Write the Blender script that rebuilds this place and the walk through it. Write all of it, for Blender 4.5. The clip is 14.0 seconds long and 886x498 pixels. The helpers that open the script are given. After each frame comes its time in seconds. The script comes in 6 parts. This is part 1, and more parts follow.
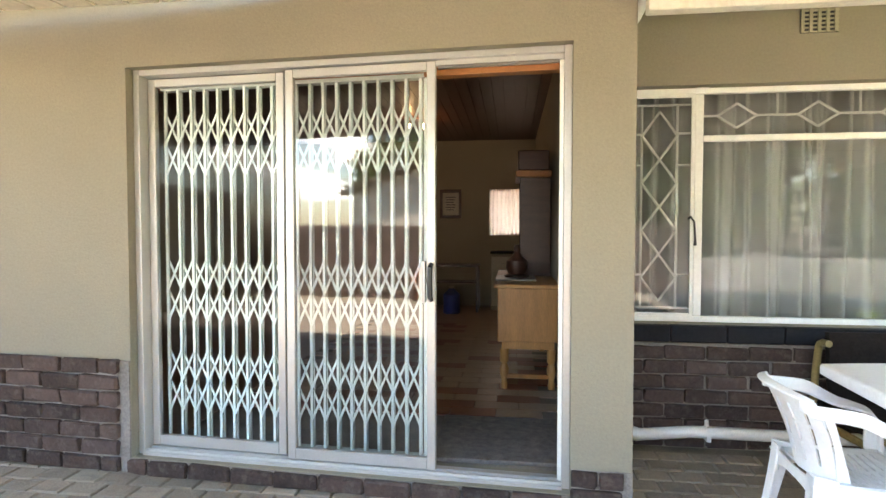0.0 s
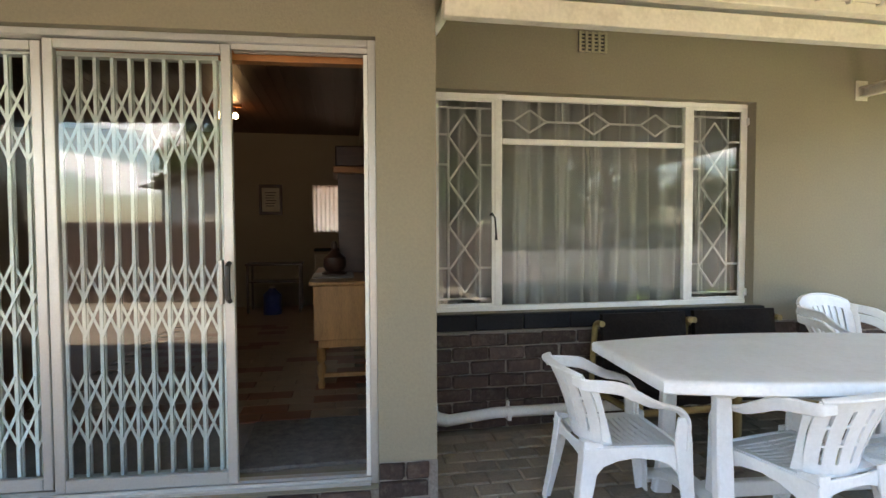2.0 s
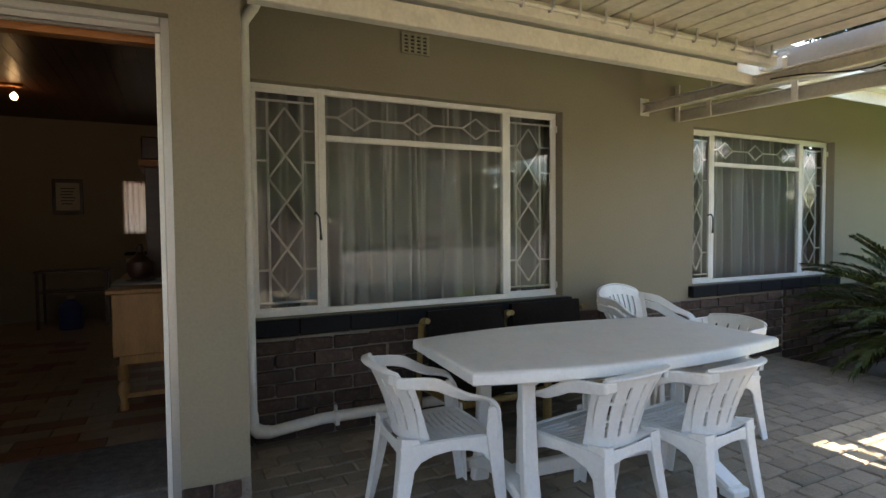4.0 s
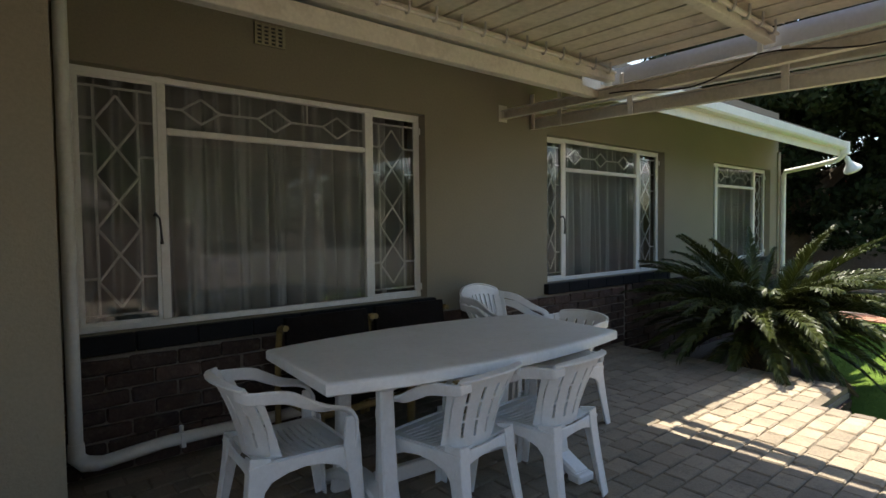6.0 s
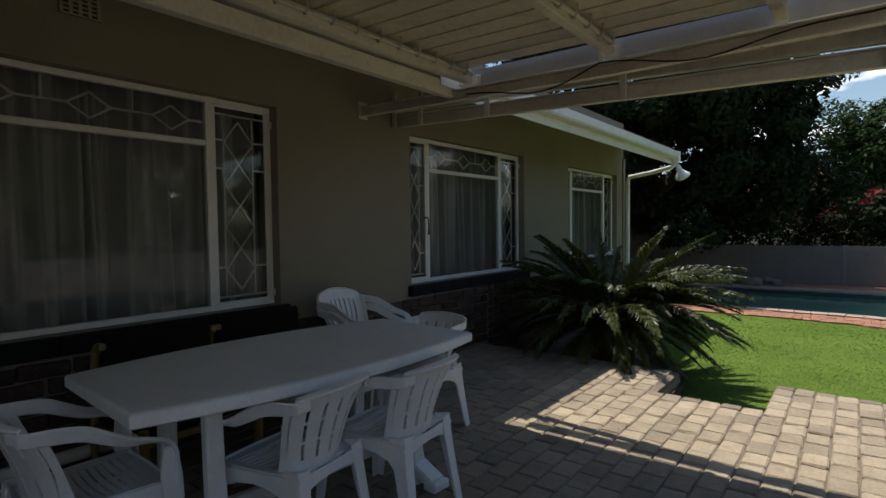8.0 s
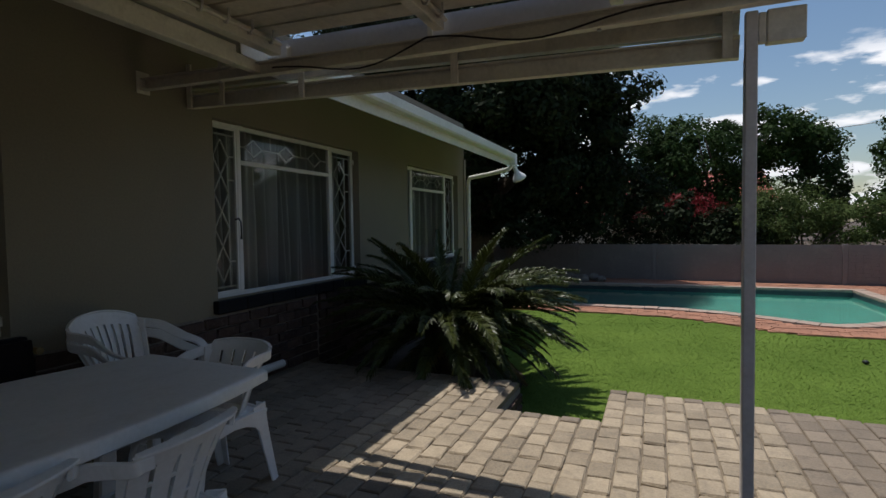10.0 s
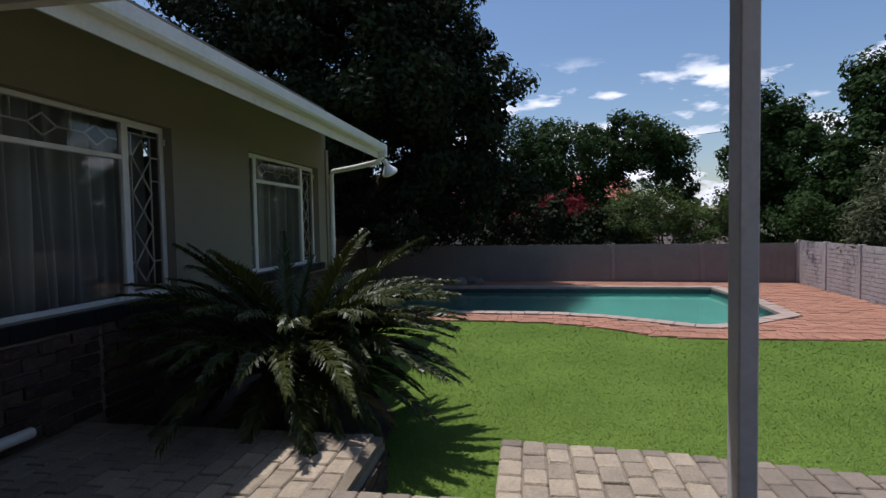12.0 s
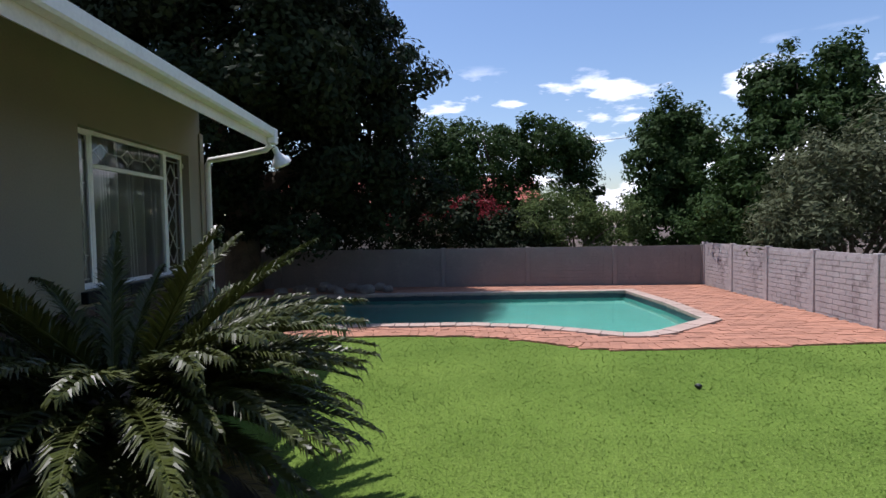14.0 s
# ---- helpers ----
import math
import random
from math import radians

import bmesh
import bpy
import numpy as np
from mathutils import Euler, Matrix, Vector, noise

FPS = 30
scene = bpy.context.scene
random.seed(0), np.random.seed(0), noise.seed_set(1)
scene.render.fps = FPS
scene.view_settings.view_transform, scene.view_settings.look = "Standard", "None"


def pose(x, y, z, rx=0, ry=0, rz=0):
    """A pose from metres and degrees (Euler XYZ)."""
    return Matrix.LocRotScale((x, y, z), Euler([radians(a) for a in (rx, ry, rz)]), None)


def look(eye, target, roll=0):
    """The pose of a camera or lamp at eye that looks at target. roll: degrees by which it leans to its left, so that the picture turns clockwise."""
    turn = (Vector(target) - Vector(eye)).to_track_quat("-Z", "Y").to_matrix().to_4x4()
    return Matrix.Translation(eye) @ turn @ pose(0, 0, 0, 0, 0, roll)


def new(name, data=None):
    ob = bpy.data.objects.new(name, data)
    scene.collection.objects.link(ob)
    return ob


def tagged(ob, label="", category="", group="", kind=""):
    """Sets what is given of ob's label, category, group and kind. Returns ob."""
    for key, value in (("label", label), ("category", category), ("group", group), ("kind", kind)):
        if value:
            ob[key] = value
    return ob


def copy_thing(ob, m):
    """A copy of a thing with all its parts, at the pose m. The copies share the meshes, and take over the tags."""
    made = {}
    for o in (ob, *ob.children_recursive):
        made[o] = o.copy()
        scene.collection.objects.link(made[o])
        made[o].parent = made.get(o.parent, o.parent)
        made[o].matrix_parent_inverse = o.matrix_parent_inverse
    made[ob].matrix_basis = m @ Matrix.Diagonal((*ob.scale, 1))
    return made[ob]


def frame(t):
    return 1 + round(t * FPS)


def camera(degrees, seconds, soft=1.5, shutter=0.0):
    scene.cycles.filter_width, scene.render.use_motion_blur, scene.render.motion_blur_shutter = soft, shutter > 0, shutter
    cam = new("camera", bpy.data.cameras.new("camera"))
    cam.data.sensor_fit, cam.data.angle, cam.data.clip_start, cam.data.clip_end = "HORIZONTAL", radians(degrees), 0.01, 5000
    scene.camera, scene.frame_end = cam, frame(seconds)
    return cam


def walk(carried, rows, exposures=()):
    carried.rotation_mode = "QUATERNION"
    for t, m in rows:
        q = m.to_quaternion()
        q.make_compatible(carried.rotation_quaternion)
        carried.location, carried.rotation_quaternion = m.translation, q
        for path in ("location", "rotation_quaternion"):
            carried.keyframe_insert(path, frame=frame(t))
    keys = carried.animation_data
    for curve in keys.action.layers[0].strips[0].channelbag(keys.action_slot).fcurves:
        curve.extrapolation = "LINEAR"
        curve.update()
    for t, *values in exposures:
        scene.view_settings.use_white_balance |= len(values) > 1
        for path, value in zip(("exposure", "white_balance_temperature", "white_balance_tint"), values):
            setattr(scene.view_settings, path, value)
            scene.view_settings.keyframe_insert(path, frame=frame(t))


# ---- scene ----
# camera and its walk
cam = camera(78.5, 14.0, soft=1.5)
PATH = [
    (0, (-0.0045, -0.0201, 1.2639), (-0.2552, 1.963, 1.1989), 0.03),
    (0.5, (0.0198, -0.0017, 1.2477), (-0.1056, 1.9934, 1.1831), -0.03),
    (1, (0.0476, 0.0057, 1.2427), (0.0771, 2.0044, 1.1773), -0.09),
    (1.5, (0.0808, 0.0024, 1.2553), (0.2815, 1.9909, 1.181), -0.13),
    (2, (0.1179, 0.005, 1.2572), (0.4766, 1.9711, 1.181), -0.21),
    (2.5, (0.1718, 0.0128, 1.2547), (0.6662, 1.9493, 1.1798), -0.33),
    (3, (0.2144, 0.0105, 1.2505), (0.8502, 1.9053, 1.1749), -0.48),
    (5.5, (0.3181, 0.0291, 1.2532), (1.5061, 1.6361, 1.1723), -0.49),
    (6, (0.3528, 0.0228, 1.2596), (1.6268, 1.5623, 1.1785), -0.62),
    (6.5, (0.3838, 0.0306, 1.2596), (1.7424, 1.4962, 1.1788), -0.59),
    (7, (0.4246, 0.0184, 1.2625), (1.8673, 1.4013, 1.1816), -0.54),
    (7.5, (0.4661, 0.016, 1.2612), (1.9785, 1.3221, 1.1803), -0.63),
    (8, (0.5464, 0.0381, 1.2571), (2.1339, 1.2518, 1.175), -0.70),
    (8.5, (0.6241, 0.0718, 1.2659), (2.2878, 1.1784, 1.1806), -0.73),
    (11, (1.6883, 0.265, 1.2691), (3.623, 0.7644, 1.1807), -1.04),
    (11.5, (1.9938, 0.3094, 1.2642), (3.9515, 0.7083, 1.1737), -1.11),
    (12, (2.2748, 0.3527, 1.2559), (4.2489, 0.6606, 1.1664), -1.05),
    (12.5, (2.5667, 0.4164, 1.2525), (4.5534, 0.6287, 1.1642), -1.02),
    (13, (2.8505, 0.4528, 1.2353), (4.8443, 0.5841, 1.1491), -1.04),
    (13.5, (3.0799, 0.4777, 1.2267), (5.0777, 0.5182, 1.1414), -1.00),
    (14, (3.3603, 0.4873, 1.2202), (5.3583, 0.4547, 1.1381), -1.03),
]
EXPOSURES = [(0.0, 4.14, 7100, 11), (1.0, 3.72, 7150, 11), (2.0, 3.22, 7150, 11), (3.0, 2.62, 7150, 11), (5.5, 1.46, 7050, 10), (6.5, 0.66, 6700, 10),
             (7.5, 0.04, 6600, 10), (8.5, -0.22, 6600, 10), (11.0, -0.68, 6150, 14), (12.0, -0.42, 6000, 17), (13.0, -0.10, 6000, 20), (14.0, 0.06, 6000, 21)]
walk(cam, [(t, look(eye, target, roll)) for t, eye, target, roll in PATH], EXPOSURES)

# daylight: high sun behind the house, broken white clouds
SUN_DIR = Vector((0.14, 0.27, 1.0)).normalized()
SUN_EL = math.asin(SUN_DIR.z)
SUN_AZ = math.atan2(SUN_DIR.x, SUN_DIR.y)
world = bpy.data.worlds.new("sky")
scene.world = world
world.use_nodes = True
wn, wl = world.node_tree.nodes, world.node_tree.links
sky = wn.new("ShaderNodeTexSky")
sky.sky_type, sky.sun_disc = "NISHITA", False
sky.sun_elevation, sky.sun_rotation = SUN_EL, SUN_AZ
sky.air_density, sky.dust_density, sky.ozone_density = 1.2, 0.9, 1.5
geo = wn.new("ShaderNodeTexCoord")
sep = wn.new("ShaderNodeSeparateXYZ")
wl.new(geo.outputs["Generated"], sep.inputs[0])
flat = wn.new("ShaderNodeMapping")
flat.inputs["Scale"].default_value = (1.0, 1.0, 3.3)
flat.inputs["Location"].default_value = (0.62, 0.25, 0.3)
wl.new(geo.outputs["Generated"], flat.inputs[0])
cl = wn.new("ShaderNodeTexNoise")
cl.inputs["Scale"].default_value, cl.inputs["Detail"].default_value, cl.inputs["Roughness"].default_value = 7.0, 7.0, 0.52
wl.new(flat.outputs[0], cl.inputs["Vector"])
ramp = wn.new("ShaderNodeValToRGB")
ramp.color_ramp.elements[0].position, ramp.color_ramp.elements[1].position = 0.52, 0.60
wl.new(cl.outputs["Fac"], ramp.inputs[0])
mixc = wn.new("ShaderNodeMixRGB")
mixc.inputs[2].default_value = (15.0, 15.2, 15.6, 1)
low = wn.new("ShaderNodeMapRange")
low.inputs["From Min"].default_value, low.inputs["From Max"].default_value = 0.28, 0.23
wl.new(sep.outputs[2], low.inputs[0])
cover = wn.new("ShaderNodeMath")
cover.operation = "MULTIPLY"
wl.new(ramp.outputs[0], cover.inputs[0])
wl.new(low.outputs[0], cover.inputs[1])
wl.new(cover.outputs[0], mixc.inputs[0])
rich = wn.new("ShaderNodeHueSaturation")
rich.inputs["Saturation"].default_value, rich.inputs["Value"].default_value = 1.1, 1.42
wl.new(sky.outputs[0], rich.inputs["Color"])
wl.new(rich.outputs[0], mixc.inputs[1])
bg = wn["Background"]
bg.inputs["Strength"].default_value = 0.095
wl.new(mixc.outputs[0], bg.inputs[0])
sun = new("sun", bpy.data.lights.new("sun", "SUN"))
sun.data.energy, sun.data.angle, sun.data.color = 5.0, radians(0.53), (1.0, 0.96, 0.9)
sun.matrix_world = look(SUN_DIR * 60, (0, 0, 0))

# materials
def mat(name, base, rough=0.6, var=0.12, scale=3.0, fine=45.0, bump=0.15, bump_scale=None, metal=0.0, tint=None, rnd=0.0, island=0.0,
        spec=0.5, stretch=(1, 1, 1), stain=None, stain_amount=0.0):
    m = bpy.data.materials.new(name)
    m.use_nodes = True
    n, l = m.node_tree.nodes, m.node_tree.links
    b = n["Principled BSDF"]
    b.inputs["Roughness"].default_value = rough
    b.inputs["Metallic"].default_value = metal
    b.inputs["Specular IOR Level"].default_value = spec
    tc = n.new("ShaderNodeTexCoord")
    mp = n.new("ShaderNodeMapping")
    mp.inputs["Scale"].default_value = stretch
    l.new(tc.outputs["Object"], mp.inputs[0])
    vec = mp.outputs[0]
    info = n.new("ShaderNodeObjectInfo")
    if rnd:
        off = n.new("ShaderNodeVectorMath")
        off.operation = "MULTIPLY_ADD"
        comb = n.new("ShaderNodeCombineXYZ")
        for k in range(3):
            l.new(info.outputs["Random"], comb.inputs[k])
        off.inputs[1].default_value = (37, 53, 71)
        l.new(comb.outputs[0], off.inputs[0])
        l.new(vec, off.inputs[2])
        vec = off.outputs[0]
    big = n.new("ShaderNodeTexNoise")
    big.inputs["Scale"].default_value, big.inputs["Detail"].default_value = scale, 5
    sm = n.new("ShaderNodeTexNoise")
    sm.inputs["Scale"].default_value, sm.inputs["Detail"].default_value = fine, 4
    l.new(vec, big.inputs["Vector"])
    l.new(vec, sm.inputs["Vector"])
    add = n.new("ShaderNodeMath")
    l.new(big.outputs["Fac"], add.inputs[0])
    l.new(sm.outputs["Fac"], add.inputs[1])
    last = add.outputs[0]
    total = 1.0
    for amount, sock in ((rnd, info.outputs["Random"]), (island, None)):
        if amount:
            if sock is None:
                g = n.new("ShaderNodeNewGeometry")
                sock = g.outputs["Random Per Island"]
            ma = n.new("ShaderNodeMath")
            ma.operation = "MULTIPLY_ADD"
            l.new(sock, ma.inputs[0])
            ma.inputs[1].default_value = amount
            l.new(last, ma.inputs[2])
            last = ma.outputs[0]
            total += amount / 2
    mr = n.new("ShaderNodeMapRange")
    mr.inputs["From Min"].default_value, mr.inputs["From Max"].default_value = total - 0.45 - (rnd + island) / 2, total + 0.45 + (rnd + island) / 2
    l.new(last, mr.inputs[0])
    mix = n.new("ShaderNodeMixRGB")
    lo = tint if tint else tuple(c * (1 - 2 * var) for c in base)
    hi = tuple(min(1, c * (1 + 2 * var)) for c in base)
    mix.inputs[1].default_value, mix.inputs[2].default_value = (*lo, 1), (*hi, 1)
    l.new(mr.outputs[0], mix.inputs[0])
    colour = mix.outputs[0]
    if stain:
        sn = n.new("ShaderNodeTexNoise")
        sn.inputs["Scale"].default_value, sn.inputs["Detail"].default_value, sn.inputs["Roughness"].default_value = scale * 2.3, 8, 0.7
        l.new(vec, sn.inputs["Vector"])
        sr = n.new("ShaderNodeMapRange")
        sr.inputs["From Min"].default_value, sr.inputs["From Max"].default_value = 0.52, 0.62
        sr.inputs["To Max"].default_value = stain_amount
        l.new(sn.outputs["Fac"], sr.inputs[0])
        mx = n.new("ShaderNodeMixRGB")
        mx.inputs[2].default_value = (*stain, 1)
        l.new(sr.outputs[0], mx.inputs[0])
        l.new(colour, mx.inputs[1])
        colour = mx.outputs[0]
    l.new(colour, b.inputs["Base Color"])
    if bump:
        bp = n.new("ShaderNodeBump")
        bp.inputs["Strength"].default_value, bp.inputs["Distance"].default_value = bump, 0.01
        bs = sm
        if bump_scale:
            bs = n.new("ShaderNodeTexNoise")
            bs.inputs["Scale"].default_value, bs.inputs["Detail"].default_value = bump_scale, 5
            l.new(vec, bs.inputs["Vector"])
        l.new(bs.outputs["Fac"], bp.inputs["Height"])
        l.new(bp.outputs[0], b.inputs["Normal"])
    return m


def glass(name, tint=(0.9, 0.95, 0.93)):
    m = bpy.data.materials.new(name)
    m.use_nodes = True
    n, l = m.node_tree.nodes, m.node_tree.links
    b = n["Principled BSDF"]
    b.inputs["Base Color"].default_value = (*tint, 1)
    b.inputs["Roughness"].default_value = 0.0
    b.inputs["IOR"].default_value = 1.5
    b.inputs["Transmission Weight"].default_value = 1.0
    return m


M = dict(
    plaster=mat("olive_plaster", (0.24, 0.212, 0.153), 0.85, 0.06, 1.2, 70, 0.25, 120),
    plaster_in=mat("interior_plaster", (0.34, 0.30, 0.23), 0.85, 0.05, 1.5, 60, 0.15),
    brick=mat("dark_brick", (0.066, 0.043, 0.035), 0.9, 0.38, 9, 60, 0.9, 40, rnd=0.9, stain=(0.22, 0.19, 0.16), stain_amount=0.18, spec=0.3),
    mortar=mat("mortar", (0.23, 0.20, 0.17), 0.95, 0.2, 6, 80, 0.5),
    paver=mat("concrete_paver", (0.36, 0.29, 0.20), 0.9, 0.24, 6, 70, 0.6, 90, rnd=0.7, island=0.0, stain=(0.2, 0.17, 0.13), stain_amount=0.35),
    # the paver again, darker: the roof's shade is put into its colour
    paver_shaded=mat("concrete_paver_shaded", (0.25, 0.20, 0.145), 0.9, 0.2, 3, 70, 0.6, 90, island=0.7, stain=(0.12, 0.10, 0.08), stain_amount=0.4),
    sand=mat("joint_sand", (0.2, 0.16, 0.11), 0.95, 0.2, 5, 90, 0.4),
    redpaver=mat("red_brick_paver", (0.37, 0.175, 0.105), 0.85, 0.18, 2, 60, 0.4, island=0.6),
    coping=mat("pool_coping", (0.40, 0.30, 0.235), 0.8, 0.1, 3, 60, 0.3, island=0.3),
    white=mat("white_enamel", (0.78, 0.77, 0.72), 0.4, 0.05, 5, 50, 0.06, stain=(0.5, 0.47, 0.4), stain_amount=0.12),
    alu=mat("anodised_aluminium", (0.50, 0.49, 0.46), 0.4, 0.05, 4, 120, 0.05, metal=0.55),
    gate=mat("pale_grille_enamel", (0.80, 0.86, 0.82), 0.4, 0.05, 6, 60, 0.05),
    plastic=mat("white_plastic", (0.80, 0.80, 0.79), 0.38, 0.04, 5, 60, 0.05, stain=(0.55, 0.52, 0.46), stain_amount=0.15),
    beam=mat("cream_beam_paint", (0.66, 0.62, 0.52), 0.55, 0.08, 4, 50, 0.15, stain=(0.35, 0.3, 0.23), stain_amount=0.25),
    sheet=mat("cream_roof_sheet", (0.62, 0.57, 0.45), 0.5, 0.1, 2, 30, 0.1, stain=(0.35, 0.29, 0.2), stain_amount=0.3),
    slate=mat("black_slate_sill", (0.009, 0.009, 0.011), 0.8, 0.2, 6, 60, 0.3, spec=0.25),
    curtain=mat("sheer_curtain", (0.46, 0.46, 0.43), 0.9, 0.05, 4, 200, 0.2),
    glass=glass("window_glass"),
    black=mat("black_plastic", (0.02, 0.02, 0.022), 0.4, 0.1, 8, 60, 0.1),
    # garden wall paint darkened: the far wall's shade is put into its colour
    wall_shaded=mat("shaded_garden_wall_paint", (0.215, 0.19, 0.178), 0.85, 0.08, 1.5, 40, 0.4, stain=(0.3, 0.27, 0.24), stain_amount=0.3),
    tile=mat("roof_tile", (0.16, 0.13, 0.11), 0.7, 0.2, 4, 50, 0.3, island=0.3),
    redroof=mat("red_roof", (0.45, 0.13, 0.09), 0.7, 0.15, 3, 50, 0.3, island=0.3),
)


# mesh helpers
def box(bm, x0, x1, y0, y1, z0, z1, bevel=0.0):
    vs = [bm.verts.new((x, y, z)) for x in (x0, x1) for y in (y0, y1) for z in (z0, z1)]
    q = [(0, 1, 3, 2), (4, 6, 7, 5), (0, 4, 5, 1), (2, 3, 7, 6), (0, 2, 6, 4), (1, 5, 7, 3)]
    fs = [bm.faces.new([vs[i] for i in f]) for f in q]
    if bevel:
        es = {e for f in fs for e in f.edges}
        bmesh.ops.bevel(bm, geom=list(es), offset=bevel, segments=1, affect="EDGES")
    return bm


def sweep(bm, pts, r, n=8, close=False, flat_y=1.0):
    """A round bar along pts; r a number or one radius a point."""
    pts = [Vector(p) for p in pts]
    rs = r if isinstance(r, (list, tuple)) else [r] * len(pts)
    rings, up = [], None
    for i, p in enumerate(pts):
        if close:
            d = pts[(i + 1) % len(pts)] - pts[i - 1]
        else:
            d = pts[min(i + 1, len(pts) - 1)] - pts[max(i - 1, 0)]
        d.normalize()
        if up is None:
            up = Vector((0, 0, 1)) if abs(d.z) < 0.9 else Vector((1, 0, 0))
        a = d.cross(up)
        a.normalize()
        c = a.cross(d)
        up = c
        rings.append([bm.verts.new(p + rs[i] * (a * math.cos(k * math.tau / n) + flat_y * c * math.sin(k * math.tau / n))) for k in range(n)])
    for i in range(len(rings) - (0 if close else 1)):
        A, B = rings[i], rings[(i + 1) % len(rings)]
        for k in range(n):
            bm.faces.new((A[k], A[(k + 1) % n], B[(k + 1) % n], B[k]))
    if not close:
        bm.faces.new(rings[0][::-1])
        bm.faces.new(rings[-1])
    return bm


def lathe(bm, prof, n=16, at=(0, 0, 0)):
    """A turned shape round z from (radius, height) pairs."""
    rings = []
    for r, z in prof:
        rings.append([bm.verts.new((at[0] + r * math.cos(k * math.tau / n), at[1] + r * math.sin(k * math.tau / n), at[2] + z)) for k in range(n)])
    for A, B in zip(rings, rings[1:]):
        for k in range(n):
            bm.faces.new((A[k], A[(k + 1) % n], B[(k + 1) % n], B[k]))
    bm.faces.new(rings[0][::-1])
    bm.faces.new(rings[-1])
    return bm


def part(name, bm, material, parent=None, label="", smooth=False, loc=None):
    me = bpy.data.meshes.new(name)
    bmesh.ops.recalc_face_normals(bm, faces=bm.faces[:]) if len(bm.faces) < 60000 else None
    bm.to_mesh(me)
    bm.free()
    me.materials.append(M[material] if isinstance(material, str) else material)
    if smooth:
        me.polygons.foreach_set("use_smooth", [True] * len(me.polygons))
        me.set_sharp_from_angle(angle=radians(40))
    ob = new(name, me)
    if parent:
        ob.parent = parent
    if loc:
        ob.location = loc
    if label:
        ob["label"] = label
    return ob


def raw(name, verts, faces, material, parent=None, smooth=False):
    me = bpy.data.meshes.new(name)
    me.from_pydata(verts, [], faces)
    me.materials.append(M[material] if isinstance(material, str) else material)
    if smooth:
        me.polygons.foreach_set("use_smooth", [True] * len(me.polygons))
    ob = new(name, me)
    if parent:
        ob.parent = parent
    return ob


def thing(name, label, category, at=(0, 0, 0), group="", kind=""):
    ob = new(name)
    ob.location = at
    ob.empty_display_size = 0.1
    return tagged(ob, label, category, group, kind)


def shared(name, me, parent, loc, rz=0.0, scale=None):
    ob = new(name, me)
    ob.parent = parent
    ob.location = loc
    ob.rotation_euler = (0, 0, rz)
    if scale:
        ob.scale = scale
    return ob


def block(name, x0, x1, y0, y1, z0, z1, material, parent=None, bevel=0.0, label=""):
    return part(name, box(bmesh.new(), x0, x1, y0, y1, z0, z1, bevel), material, parent, label)

# setting: floor plan in metres; house front along x
DOOR_Y, DOOR_FACE = 2.50, 2.43
WIN_Y, WALL_Y = 3.38, 3.30
X_PIL = 0.53
LAWN = -0.32
X_END = 10.02
EAVE_Y, EAVE_Z = 2.48, 2.27
DOOR = (-1.985, 0.262, 0.075, 2.105)


def structure(ob, label, category):
    return tagged(ob, label, category, kind="structure")


# walls of plaster with their openings
def wall_with_holes(name, axis_y0, axis_y1, x0, x1, z0, z1, holes, material):
    """A wall along x between two depths, with rectangular holes (x0, x1, z0, z1), out of butted blocks."""
    bm = bmesh.new()
    xs = sorted({x0, x1, *[h[0] for h in holes], *[h[1] for h in holes]})
    for a, b in zip(xs, xs[1:]):
        cuts = sorted([(h[2], h[3]) for h in holes if h[0] <= a + 1e-6 and h[1] >= b - 1e-6])
        z = z0
        for lo, hi in cuts:
            if lo > z:
                box(bm, a, b, axis_y0, axis_y1, z, lo)
            z = hi
        if z < z1:
            box(bm, a, b, axis_y0, axis_y1, z, z1)
    bmesh.ops.remove_doubles(bm, verts=bm.verts[:], dist=1e-5)
    return part(name, bm, material)


PLINTH_D = 0.56
W1 = (0.655, 2.902, 0.722, 2.112)
W2 = (4.33, 6.47, 0.722, 2.108)
W3 = (7.75, 9.70, 0.752, 2.09)
wall_door = wall_with_holes("wall_door", DOOR_FACE, DOOR_FACE + 0.23, -6.0, X_PIL, 0.0, 3.0, [DOOR], "plaster")
structure(wall_door, "smooth olive-beige plastered wall round the sliding door", "wall")
wall_win = wall_with_holes("wall_window", WALL_Y, WALL_Y + 0.23, X_PIL - 0.23, X_END, -0.32, 3.0, [W1, W2, W3], "plaster")
structure(wall_win, "olive-beige plastered house wall with three windows", "wall")
wall_ret = block("wall_return", X_PIL - 0.23, X_PIL - 0.002, DOOR_FACE + 0.232, WALL_Y - 0.002, 0, 3.0, "plaster")
structure(wall_ret, "olive-beige plastered return wall beside the verandah", "wall")
wall_gable = block("wall_gable", X_END - 0.23, X_END - 0.003, WALL_Y + 0.232, 12.0, -0.4, 2.38, "plaster")
structure(wall_gable, "plain plastered end wall of the house", "wall")

# ground, terrace, lawn
def grid_patch(name, x0, x1, y0, y1, z, material, wob=0.0, step=0.5):
    nx, ny = max(1, int((x1 - x0) / step)), max(1, int((y1 - y0) / step))
    vs = [(x0 + (x1 - x0) * i / nx, y0 + (y1 - y0) * j / ny, z + wob * noise.noise((i * 0.6, j * 0.6, 3))) for j in range(ny + 1) for i in range(nx + 1)]
    fs = [(j * (nx + 1) + i, j * (nx + 1) + i + 1, (j + 1) * (nx + 1) + i + 1, (j + 1) * (nx + 1) + i) for j in range(ny) for i in range(nx)]
    return raw(name, vs, fs, material, smooth=True)


